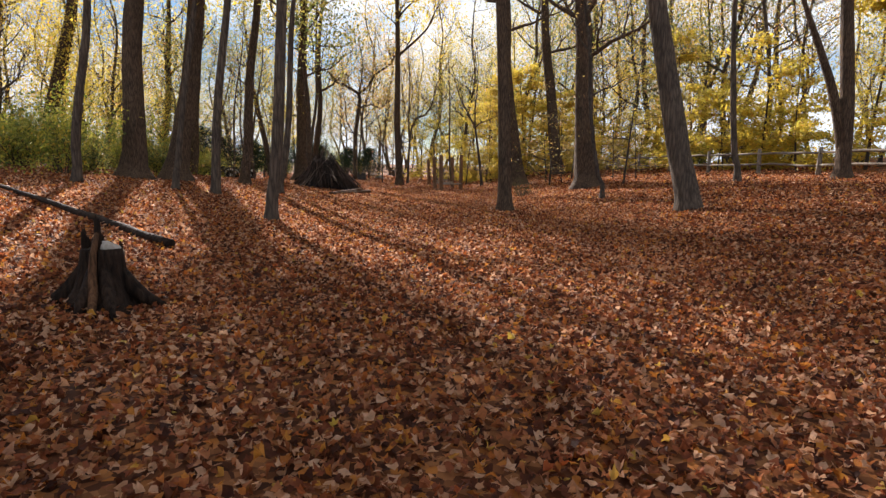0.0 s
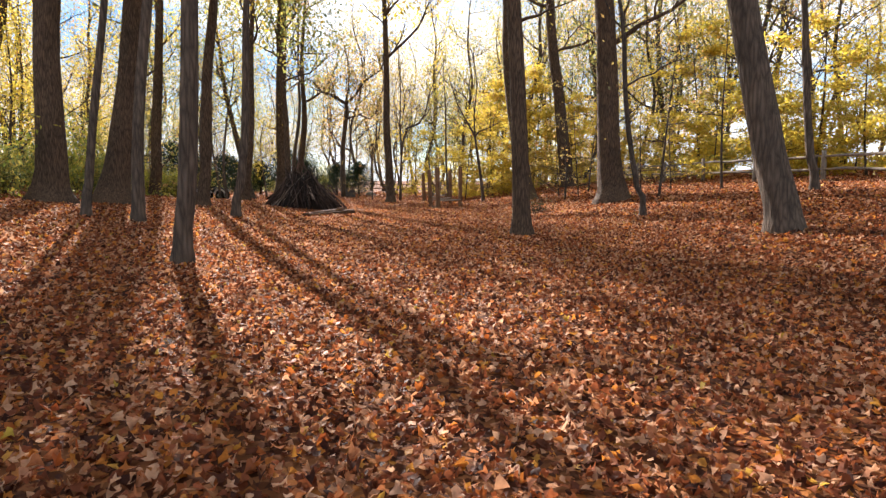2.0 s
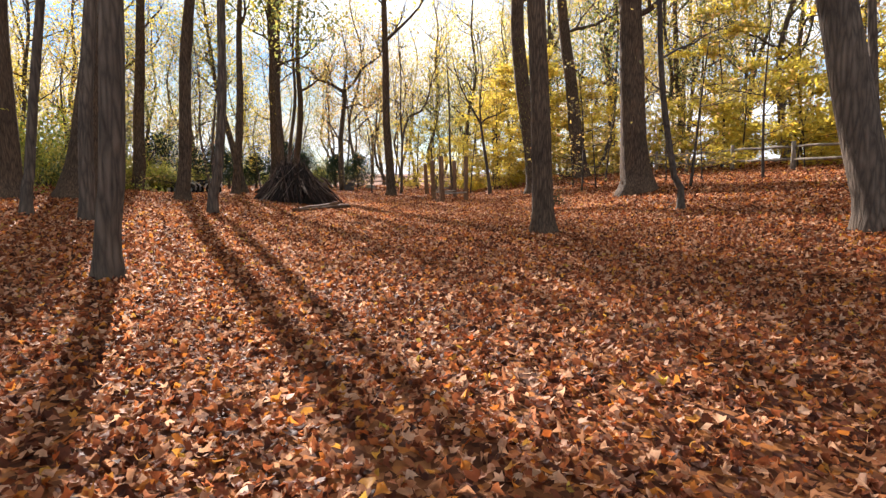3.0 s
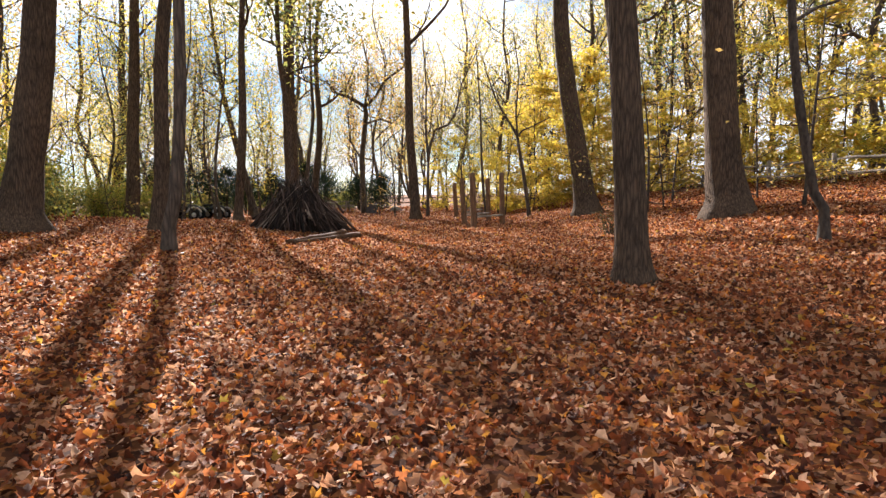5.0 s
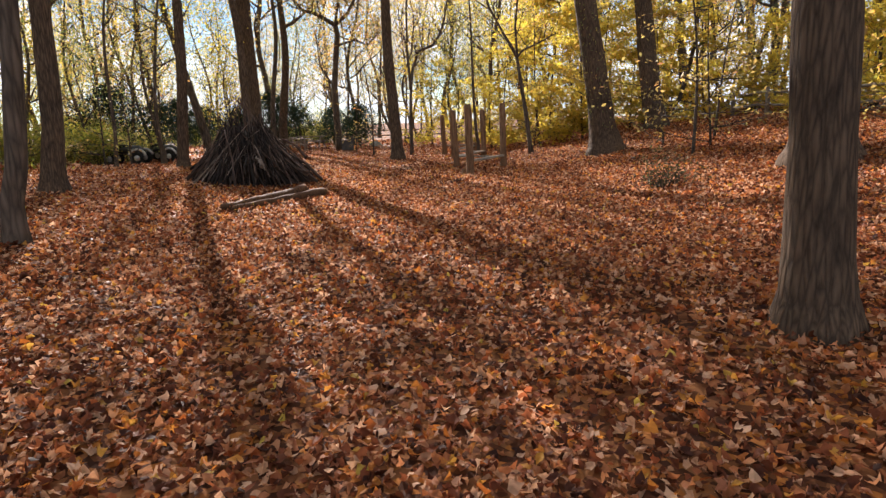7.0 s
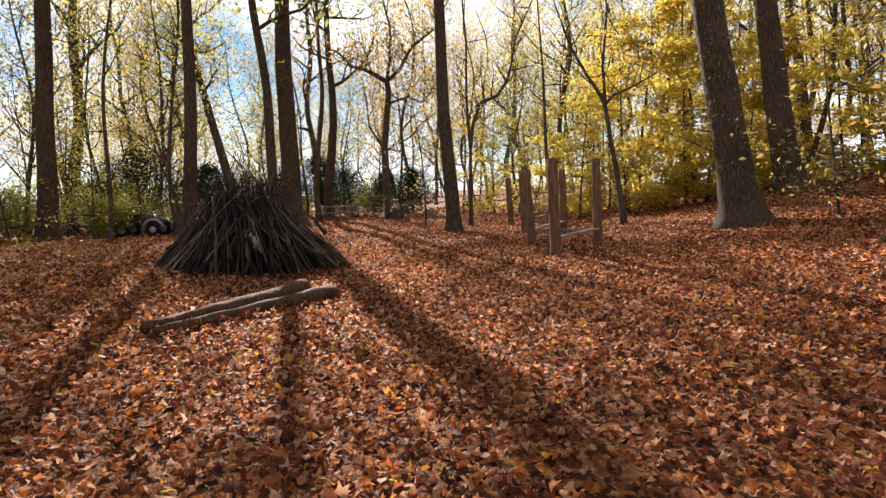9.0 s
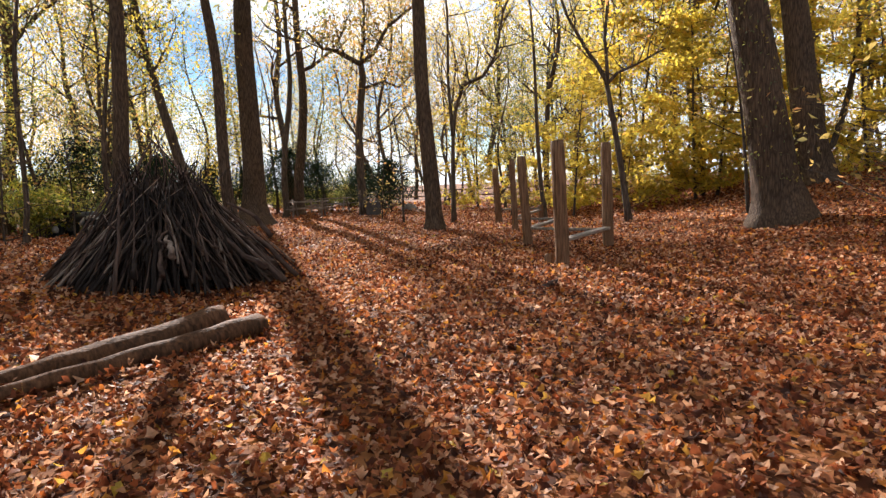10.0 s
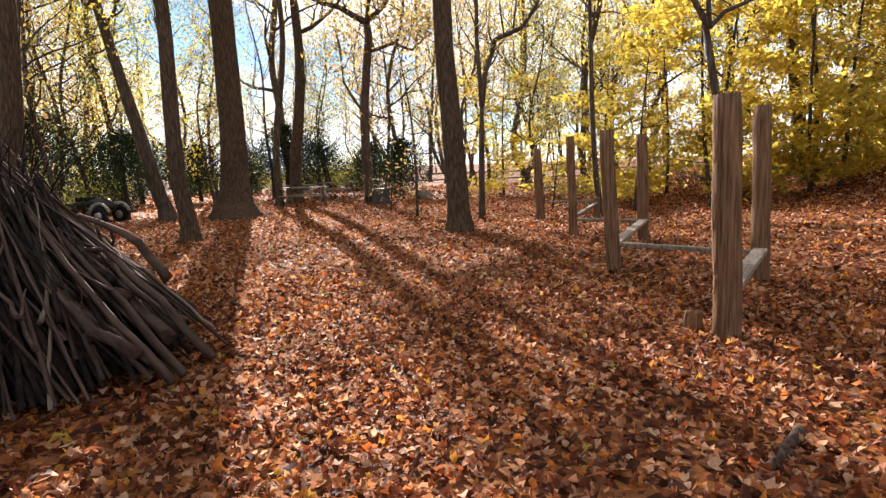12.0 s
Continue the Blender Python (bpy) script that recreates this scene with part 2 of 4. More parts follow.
def leaf_mesh(name, centres, sizes, material, lobed=False, flat=0.0, curl=0.25, rng=None):
    """Many leaves in one mesh: folded blades, or lobed and curled ones. flat: 1 lies level, 0 turns any way."""
    rng = rng or np.random.default_rng(3)
    c = np.asarray(centres, float)
    n = len(c)
    s = np.asarray(sizes, float).reshape(n, 1, 1)
    if lobed:
        ang = np.array([0, 30, 62, 100, 180, 260, 298, 330]) * math.pi / 180
        rad = np.array([1.0, 0.60, 0.90, 0.62, 0.56, 0.62, 0.90, 0.60]) * 0.58
        ring = np.stack([np.cos(ang) * rad, np.sin(ang) * rad, np.zeros(8)], 1)
        shape = np.vstack([[[0, 0, 0]], ring])
        faces = [(0, 1 + k, 1 + (k + 1) % 8) for k in range(8)]
    else:
        shape = np.array([[-0.5, 0, 0], [0, -0.28, 0], [0.55, 0, 0], [0, 0.28, 0]])
        faces = [(0, 1, 2), (0, 2, 3)]
    k = len(shape)
    pts = np.repeat(shape[None], n, 0)
    cx = rng.normal(0, curl, (n, 1))
    cy = rng.normal(curl * 0.6, curl, (n, 1))
    pts[:, :, 2] = cx * pts[:, :, 0] ** 2 * 1.6 + cy * np.abs(pts[:, :, 1]) * 0.9 + rng.normal(0, 0.05, (n, k))
    pts[:, :, :2] += rng.normal(0, 0.07 if lobed else 0.02, (n, k, 2))
    pts[:, :, 1] *= rng.uniform(0.55, 1.1, (n, 1))
    yaw = rng.uniform(0, 2 * math.pi, n)
    tilt = rng.normal(0, 1, n) * (1 - flat) * 1.1
    tilt2 = rng.normal(0, 1, n) * (1 - flat) * 1.1
    cz, sz, ca, sa, cb, sb = np.cos(yaw), np.sin(yaw), np.cos(tilt), np.sin(tilt), np.cos(tilt2), np.sin(tilt2)
    x, y, z = pts[:, :, 0], pts[:, :, 1], pts[:, :, 2]
    y, z = y * ca[:, None] - z * sa[:, None], y * sa[:, None] + z * ca[:, None]
    x, z = x * cb[:, None] + z * sb[:, None], -x * sb[:, None] + z * cb[:, None]
    x, y = x * cz[:, None] - y * sz[:, None], x * sz[:, None] + y * cz[:, None]
    pts = np.stack([x, y, z], 2) * s + c[:, None, :]
    fa = np.array(faces)
    allf = (fa[None] + (np.arange(n) * k)[:, None, None]).reshape(-1, 3)
    me = bpy.data.meshes.new(name)
    me.vertices.add(n * k)
    me.vertices.foreach_set("co", pts.reshape(-1).astype(np.float32))
    me.loops.add(len(allf) * 3)
    me.loops.foreach_set("vertex_index", allf.reshape(-1).astype(np.int32))
    me.polygons.add(len(allf))
    me.polygons.foreach_set("loop_start", np.arange(0, len(allf) * 3, 3, dtype=np.int32))
    me.materials.append(material)
    me.update(calc_edges=True)
    return me


# ---- the lie of the land ----
def smooth(a, b, v):
    k = np.clip((v - a) / (b - a), 0, 1)
    return k * k * (3 - 2 * k)


def land(x, y):
    """Height of the ground: a level way, a bank on the right, a lower rise on the left near the start."""
    foot = 3.6 - 0.12 * (np.clip(y, -4, 32) - 10)
    rise = np.maximum(0, x - foot)
    bank = 0.17 * np.minimum(rise, 6.0) + 0.08 * np.maximum(0, rise - 6.0)
    bank = np.minimum(bank, 2.0 + 0.02 * np.maximum(0, x))
    bank = bank * (1 - 0.75 * smooth(42, 70, y))
    rise = np.minimum(0.085 * np.maximum(0, -2.5 - 2.5 * smooth(12, 22, y) - x), 2.4) * (1 - smooth(20, 38, y))
    ripple = 0.03 * np.sin(x * 1.1 + 0.5 * np.sin(y * 0.7)) * np.sin(y * 0.9 + 1.3)
    return bank + rise + ripple


def z_at(x, y):
    return float(land(np.float64(x), np.float64(y)))


def build_ground():
    xs = np.unique(np.concatenate([np.linspace(-700, -40, 12), np.linspace(-40, -14, 40), np.linspace(-14, 16, 121), np.linspace(16, 40, 40), np.linspace(40, 700, 12)]))
    ys = np.unique(np.concatenate([np.linspace(-500, -8, 8), np.linspace(-8, 60, 230), np.linspace(60, 900, 14)]))
    gx, gy = np.meshgrid(xs, ys)
    far = smooth(70, 200, np.hypot(gx, gy - 20))
    gz = land(gx, gy) * (1 - far)
    nx = len(xs)
    s = Shape()
    s.v = [tuple(p) for p in np.stack([gx, gy, gz], 2).reshape(-1, 3)]
    s.f = [(j * nx + i, j * nx + i + 1, (j + 1) * nx + i + 1, (j + 1) * nx + i) for j in range(len(ys) - 1) for i in range(nx - 1)]
    return tagged(new("ground", s.mesh("ground", GROUND)), "woodland floor covered with brown fallen leaves", "ground", kind="structure")


build_ground()


# ---- trees ----
def bent(start, lean, height, steps, sway, seed):
    """Points up a trunk: leaning by lean metres a metre, swaying gently."""
    pts = []
    for i in range(steps + 1):
        h = height * (i / steps) ** 1.15
        a = noise.noise((seed * 7.3, h * 0.22, 1.5)) - noise.noise((seed * 7.3, 0, 1.5))
        b = noise.noise((seed * 3.1 + 9, h * 0.22, 4.5)) - noise.noise((seed * 3.1 + 9, 0, 4.5))
        k = h if h < 7 else 7 + (h - 7) * 0.4
        pts.append(Vector(start) + Vector((lean[0] * k + sway * a, lean[1] * k + sway * b, h)))
    return pts


def grow(shape, start, way, length, radius, depth, tips, rng, droop=0.0, crook=0.35):
    """A branch with side twigs; tips gathers where leaves sit."""
    n = max(3, int(4 + length))
    pts, d = [Vector(start)], Vector(way).normalized()
    for i in range(n):
        d = (d + Vector((rng.uniform(-crook, crook), rng.uniform(-crook, crook), rng.uniform(-crook, crook) * 0.7 + 0.10 - droop))).normalized()
        pts.append(pts[-1] + d * (length / n))
    radii = [radius * (1 - 0.85 * i / n) for i in range(n + 1)]
    shape.tube(pts, radii, 6 if radius > 0.04 else 4 if radius > 0.015 else 3, cap=False)
    for i in range(max(1, n // 3), n + 1):
        tips.append(pts[i])
    if depth > 0:
        for i in range(1, n + 1):
            if rng.random() < 0.85:
                side = Vector((rng.uniform(-1, 1), rng.uniform(-1, 1), rng.uniform(-0.2, 0.8)))
                way2 = (d * 0.6 + side).normalized()
                grow(shape, pts[i], way2, length * rng.uniform(0.35, 0.6), radii[i] * 0.62 + 0.002, depth - 1, tips, rng, droop, crook)


def around(tips, per, spread, rng):
    t = np.array([tuple(p) for p in tips])
    out = np.repeat(t, per, 0)
    return out + rng.normal(0, spread, out.shape)


def build_tree(at, lean, dia, height, first, limbs, leaves, material, bark, label, category="tree", sway=0.5, flare=1.6, seed=1, spread=0.45, leaf=0.11, reach=0.24, depth=2, name="tree", group="", fork=None):
    """One tree: a fluted trunk with root flare, limbs from height first upwards, and a thin autumn crown."""
    rng = random.Random(seed)
    nrng = np.random.default_rng(seed)
    x, y = at
    root = thing(name, (x, y, z_at(x, y)), label, category, group)
    steps = 26
    pts = bent((0, 0, -0.25), lean, height, steps, sway, seed)
    r = dia / 2
    low = [Vector((0, 0, -0.25)), Vector((lean[0] * 0.1, lean[1] * 0.1, 0.05)), Vector((lean[0] * 0.25, lean[1] * 0.25, 0.25)), Vector((lean[0] * 0.5, lean[1] * 0.5, 0.5))]
    pts = low + [p for p in pts if p.z > 0.75]
    radii = []
    for p in pts:
        h = max(0, p.z)
        radii.append(r * (1 - 0.80 * (h / height) ** 1.1 + (flare - 1) * math.exp(-h * 3.0 / max(0.45, dia * 1.6))))
    trunk = Shape()
    seg = 20 if dia > 0.35 else 14 if dia > 0.18 else 9
    trunk.tube(pts, radii, seg, 0.10, 5, 0.13 if dia > 0.3 else 0.06)
    part("trunk", trunk, bark, root)
    if fork:
        s = Shape()
        i0 = min(range(len(pts)), key=lambda i: abs(pts[i].z - fork[0]))
        b = [pts[i0] + Vector((fork[1] * k + 0.15 * math.sin(k * 2), fork[2] * k, fork[3] * k)) for k in (0, 0.25, 0.5, 0.75, 1.0, 1.4, 1.9, 2.5)]
        s.tube(b, [radii[i0] * q for q in (0.75, 0.7, 0.66, 0.6, 0.55, 0.45, 0.3, 0.15)], 10, 0.08)
        part("limb", s, bark, root)
    tips = []
    for k in range(limbs):
        h = first + (height - first) * (k + rng.random()) / max(1, limbs)
        i0 = min(range(len(pts)), key=lambda i: abs(pts[i].z - h))
        a = k * 2.4 + rng.uniform(-0.5, 0.5)
        way = Vector((math.cos(a), math.sin(a), rng.uniform(0.15, 0.9)))
        s = Shape()
        length = height * reach * rng.uniform(0.7, 1.2) * (1 - 0.4 * (h - first) / max(0.1, height - first))
        grow(s, pts[i0], way, length, min(radii[i0] * 0.55, 0.02 + length * 0.018), depth, tips, rng)
        part("limb", s, TWIG if dia < 0.3 else bark, root)
    if leaves and tips:
        per = max(1, int(leaves / len(tips)))
        c = around(tips, per, spread, nrng)
        part("crown", leaf_mesh("crown", c, nrng.uniform(0.7, 1.3, len(c)) * leaf, material, flat=0.35, rng=nrng), material, root)
    return root


TALL = "tall grey-brown forest tree with a thin autumn crown"
SLIM = "slim young forest tree with dark bark"
for i, (x, y, lx, ly, dia, height, first) in enumerate([
        (-10.1, 12.3, 0.061, 0.045, 0.25, 14, 6.5), (-10.91, 16.71, 0.062, 0.037, 0.74, 22, 6.0), (-10.56, 19.13, 0.074, 0.039, 0.76, 22, 6.0),
        (-7.8, 13.2, 0.075, 0.056, 0.19, 12, 5.5), (-6.59, 13.07, 0.061, 0.028, 0.26, 15, 7.0), (-8.87, 21.9, 0.081, 0.050, 0.42, 18, 7.0),
        (-3.56, 8.46, 0.059, 0.021, 0.26, 15, 6.5), (-5.85, 16.87, 0.053, 0.030, 0.24, 14, 6.0),
        (-10.2, 30.3, 0.065, 0.047, 0.37, 16, 7.5), (-10.96, 39.5, 0.02, 0.02, 0.84, 22, 11.0), (-8.56, 32.7, -0.03, 0.013, 0.33, 16, 5.5),
        (-18.8, 23.8, 0.138, 0.1, 0.63, 20, 8.0), (-23.5, 26, 0.11, 0.1, 0.38, 17, 7.0), (-15.2, 31.1, 0.071, 0.033, 0.56, 19, 7.0),
        (-3.34, 34.16, -0.035, 0.0, 0.46, 18, 7.2), (-11.5, 44.3, 0.07, 0.034, 0.30, 16, 9.5),
        (-11.8, 46.9, 0.06, 0.028, 0.52, 18, 7.0), (-21.0, 39.0, 0.064, 0.068, 0.56, 18, 6.0), (-12.4, 30.1, 0.068, 0.062, 0.13, 9, 4.0),
        (9.42, 15.89, -0.081, 0.039, 0.21, 13, 6.0), (-0.1, 37.0, -0.05, 0.0, 0.15, 9, 4.5)]):
    full = {1: 13000, 2: 13000, 8: 700, 9: 4500, 10: 6000, 11: 3000, 13: 1800, 14: 4500, 16: 500, 17: 2600}.get(i, 0)
    build_tree((x, y), (lx, ly), dia, height, first, 16 if i in (1, 2) else 10 if full else 3 if i in (5, 7) else 5, full or 130,
               (OAK, GREEN, YELLOW)[i % 3], BARK if dia > 0.3 else BARK_SMOOTH, TALL if dia > 0.3 else SLIM, seed=20 + i, spread=0.7 if full else 0.45, leaf=0.22 if full else 0.11,
               flare=2.2 if i == 9 else 1.9 if dia > 0.6 else 1.5, sway=0.3, reach=0.15 if i in (1, 2, 13) else 0.24)
build_tree((1.78, 14.04), (-0.066, 0.013), 0.40, 18, 7.5, 9, 500, OAK, BARK, "tall straight tree with furrowed grey-brown bark", seed=51, sway=0.25, flare=1.55)
build_tree((6.06, 10.94), (-0.185, 0.09), 0.56, 19, 8.5, 9, 500, OAK, BARK_SMOOTH, "leaning tree with smoother grey-brown bark", seed=52, sway=0.1, flare=1.35)
build_tree((5.1, 15.95), (-0.03, 0.036), 0.15, 12, 2.6, 9, 900, OAK, TWIG, "crooked slim tree with dark twigs", seed=53, sway=1.0)
build_tree((5.63, 20.96), (-0.085, 0.036), 0.80, 21, 3.2, 10, 900, GREEN, BARK, "massive dark-barked tree with flared roots and low bare limbs", seed=54, sway=0.2, flare=1.8, fork=(6.5, 0.9, 0.3, 2.6))
build_tree((11.9, 14.5), (-0.049, 0.032), 0.42, 18, 8.0, 8, 500, OAK, BARK, "twin-stemmed tree on the bank", seed=55, sway=0.2, flare=1.7, fork=(0.8, -0.75, 0.1, 2.4))
build_tree((3.6, 28.65), (-0.14, 0.026), 0.74, 20, 6.5, 9, 900, YELLOW, BARK, "thick ivy-clad tree with spreading roots", seed=56, sway=0.15, flare=1.8)
build_tree((6.5, 33.4), (-0.15, 0.043), 0.72, 20, 7.0, 9, 900, YELLOW, BARK, "thick leaning tree near the rail fence", seed=57, sway=0.15, flare=1.5)


def gnarled(at, trunk_pts, dia, limbs, leaves, material, label, seed, depth=2, leaf=0.11):
    """A crooked tree drawn from its trunk's bends and its main limbs, given as offsets (across, up) from the foot."""
    rng = random.Random(seed)
    nrng = np.random.default_rng(seed)
    root = thing("tree", (at[0], at[1], z_at(*at)), label, "tree")

    def curve(pts):
        out = []
        for (a, b), (c, d) in zip(pts, pts[1:]):
            out += [Vector((a + (c - a) * t, 0.25 * noise.noise((a, b, seed)), b + (d - b) * t)) for t in (0, 0.34, 0.67)]
        return out + [Vector((pts[-1][0], 0.1, pts[-1][1]))]

    t = curve(trunk_pts)
    s = Shape()
    s.tube(t, [dia / 2 * (1.25 if k == 0 else 1 - 0.45 * k / len(t)) for k in range(len(t))], 12, 0.15)
    part("trunk", s, BARK_SMOOTH, root)
    tips = []
    for r, pts in limbs:
        c = curve(pts)
        s = Shape()
        s.tube(c, [r * (1 - 0.7 * k / len(c)) for k in range(len(c))], 8, 0.15)
        for k in range(2, len(c)):
            side = Vector((rng.uniform(-1, 1), rng.uniform(-1, 1), rng.uniform(-0.1, 1)))
            grow(s, c[k], side, rng.uniform(0.7, 1.6), r * 0.35, depth - 1, tips, rng)
        part("limb", s, BARK_SMOOTH, root)
    c = around(tips, max(1, leaves // len(tips)), 0.3, nrng)
    part("crown", leaf_mesh("crown", c, nrng.uniform(0.7, 1.3, len(c)) * leaf, material, flat=0.35, rng=nrng), material, root)
    return root


gnarled((-7.81, 44.2), [(0, -0.2), (-0.05, 1.8), (-0.05, 3.5), (0.28, 6.2), (0.2, 6.8)], 0.42,
        [(0.12, [(0.2, 6.7), (-0.8, 7.3), (-1.5, 7.5), (-2.2, 8.3)]), (0.11, [(0.2, 6.7), (0.9, 7.2), (1.5, 8.2), (2.7, 9.0), (3.3, 10.2)]), (0.09, [(0.2, 6.6), (0.4, 7.6), (0.5, 9.2), (0.1, 11)]), (0.07, [(0.15, 5.6), (1.2, 5.9), (1.9, 5.6), (2.6, 6.2)]), (0.06, [(-0.04, 3.4), (-0.8, 4.6), (-0.9, 6.0)])],
        4200, OAK, "gnarled tree with crooked spreading limbs beside a bin", 58, leaf=0.17)
gnarled((-3.05, 36.8), [(0, -0.2), (0.04, 1.6), (0.08, 2.9)], 0.18,
        [(0.075, [(0.08, 2.8), (0.2, 3.7), (0.45, 4.35), (1.1, 4.6), (1.45, 5.1), (1.6, 5.6), (1.8, 6.6), (2.5, 8.0)]), (0.06, [(0.08, 2.8), (0.0, 4.5), (0.05, 6.5), (-0.1, 9.0)])],
        260, YELLOW, "slim tree with one limb bent like a hook", 59)
gnarled((1.85, 33.3), [(0, -0.2), (-0.22, 1.5), (-0.55, 3.55)], 0.19,
        [(0.06, [(-0.55, 3.5), (-1.0, 4.3), (-1.5, 5.2), (-1.9, 6.4)]), (0.05, [(-0.55, 3.5), (-0.3, 3.75), (0.2, 3.95), (0.9, 4.3)]), (0.05, [(-0.55, 3.5), (-0.6, 4.6), (-0.45, 6.2), (-0.7, 8)])],
        200, OAK, "crooked forked tree behind the posts", 60)
build_tree((-12.7, 38.7), (-0.19, -0.10), 0.42, 12, 5.0, 12, 3900, GREEN, BARK_SMOOTH, "strongly leaning tree with yellow-green leaves", seed=62, sway=0.15, leaf=0.17, spread=0.6)
build_tree((-17.4, 43.5), (-0.10, 0.0), 0.30, 11, 3.2, 10, 3200, GREEN, BARK_SMOOTH, "spreading tree with yellow-green leaves", seed=63, sway=0.6, leaf=0.15)
build_tree((-12.2, 33.0), (0.05, 0.0), 0.16, 9, 3.0, 9, 1700, YELLOW, BARK_SMOOTH, "young tree with loose yellow leaves", seed=64, sway=0.5)


# ivy on the thick tree by the posts
def ivy_on(at, lean, dia, low, high, count, seed):
    rng = np.random.default_rng(seed)
    h = rng.uniform(low, high, count) ** 1.0
    a = rng.uniform(0, 2 * math.pi, count)
    r = dia / 2 * (1 - 0.03 * h) + rng.uniform(0.01, 0.04, count)
    c = np.stack([at[0] + lean[0] * h + np.cos(a) * r, at[1] + lean[1] * h + np.sin(a) * r, z_at(*at) + h], 1)
    return tagged(new("ivy", leaf_mesh("ivy", c, rng.uniform(0.04, 0.075, count), GREEN, flat=0.0, rng=rng)), "sparse ivy leaves clinging to the trunk", "ivy", kind="stuff")


ivy_on((3.6, 28.65), (-0.14, 0.026), 0.74, 0.4, 6.5, 900, 5)


# ---- farther trees: a few kinds, repeated over the wood ----
def bank_of_kinds():
    kinds = []
    for i in range(7):
        t = build_tree((200 + i * 12, -200), (random.uniform(-0.03, 0.05), 0.0), (0.22, 0.34, 0.16, 0.42, 0.26, 0.14, 0.30)[i], (15, 18, 12, 19, 16, 10, 17)[i],
                       (3.0, 4.0, 2.2, 5.0, 2.8, 1.6, 3.5)[i], (12, 11, 12, 11, 12, 12, 12)[i], (2700, 3300, 2800, 2400, 1600, 3000, 2200)[i],
                       (OAK, YELLOW, GREEN, GOLD, GOLD, YELLOW, GREEN)[i], TWIG if i in (2, 5) else BARK_SMOOTH,
                       ("slender bare-limbed woodland tree with thin gold leaves", "woodland tree with a loose yellow crown", "young tree with yellow-green leaves",
                        "tall woodland tree with thin rusty leaves", "almost leafless branching woodland tree", "sapling with bright yellow leaves", "woodland tree with fading green leaves")[i],
                       seed=80 + i, sway=1.2, leaf=0.17, spread=0.6, reach=0.27, group="woodland trees")
        kinds.append(t)
    return kinds


def scatter_trees():
    kinds = bank_of_kinds()
    rng = random.Random(11)
    spots = []

    def clear(x, y, gap):
        if abs(x + 0.08 * y) < 5.5 and y < 50:
            return False
        if y < 50 and -16 < x < 4.5 and y > -6:
            return False
        if y < 31 and -12.5 < x < 13.5 and y > -6:
            return False
        if 45 < y < 95 and 6.4 < x + 0.458 * y < 11.0:
            return False
        if y > 46 and -17 < math.degrees(math.atan2(x, y)) < -5 and y < 100:
            return False
        return all((x - a) ** 2 + (y - b) ** 2 > gap * gap for a, b in spots)

    zones = [(-36, -17, 10, 60, 34, 2.8), (13.5, 34, 6, 60, 40, 2.4), (4.5, 16, 34, 58, 20, 2.2), (-16, 5, 50, 75, 16, 3.0), (-50, 40, 75, 120, 34, 4.5), (-26, 26, -24, -7, 18, 4.0), (-75, -34, 10, 80, 22, 4.5), (34, 70, 0, 80, 22, 4.5)]
    used = [False] * len(kinds)
    for x, y, k in ((-8.5, 52, 4), (-6.2, 58, 0), (-10.8, 56.5, 4), (-13.5, 51.5, 3), (-4.6, 51, 4), (-12.0, 63, 0), (-7.5, 66, 6), (-15.6, 58, 4), (-9.6, 72, 1), (-14, 70, 3), (-17.0, 50, 0), (-5.6, 74, 4), (-2.0, 54.5, 0), (-18.5, 66, 4)):
        spots.append((x, y))
        m = pose(x, y, z_at(x, y), 0, 0, rng.uniform(0, 360))
        if used[k]:
            copy_thing(kinds[k], m).scale = (0.72, 0.72, 0.72)
        else:
            used[k] = True
            kinds[k].matrix_basis = m
    for x0, x1, y0, y1, count, gap in zones:
        tries = 0
        made = 0
        while made < count and tries < 900:
            tries += 1
            x, y = rng.uniform(x0, x1), rng.uniform(y0, y1)
            if not clear(x, y, gap):
                continue
            spots.append((x, y))
            made += 1
            k = rng.randrange(len(kinds))
            s = rng.uniform(0.6, 0.9) if x < -14 and y < 62 else rng.uniform(0.75, 1.2)
            m = pose(x, y, z_at(x, y) if math.hypot(x, y - 20) < 70 else 0.0, 0, 0, rng.uniform(0, 360))
            if not used[k]:
                used[k] = True
                kinds[k].matrix_basis = m
            else:
                c = copy_thing(kinds[k], m)
                c.scale = (s, s, s)


scatter_trees()


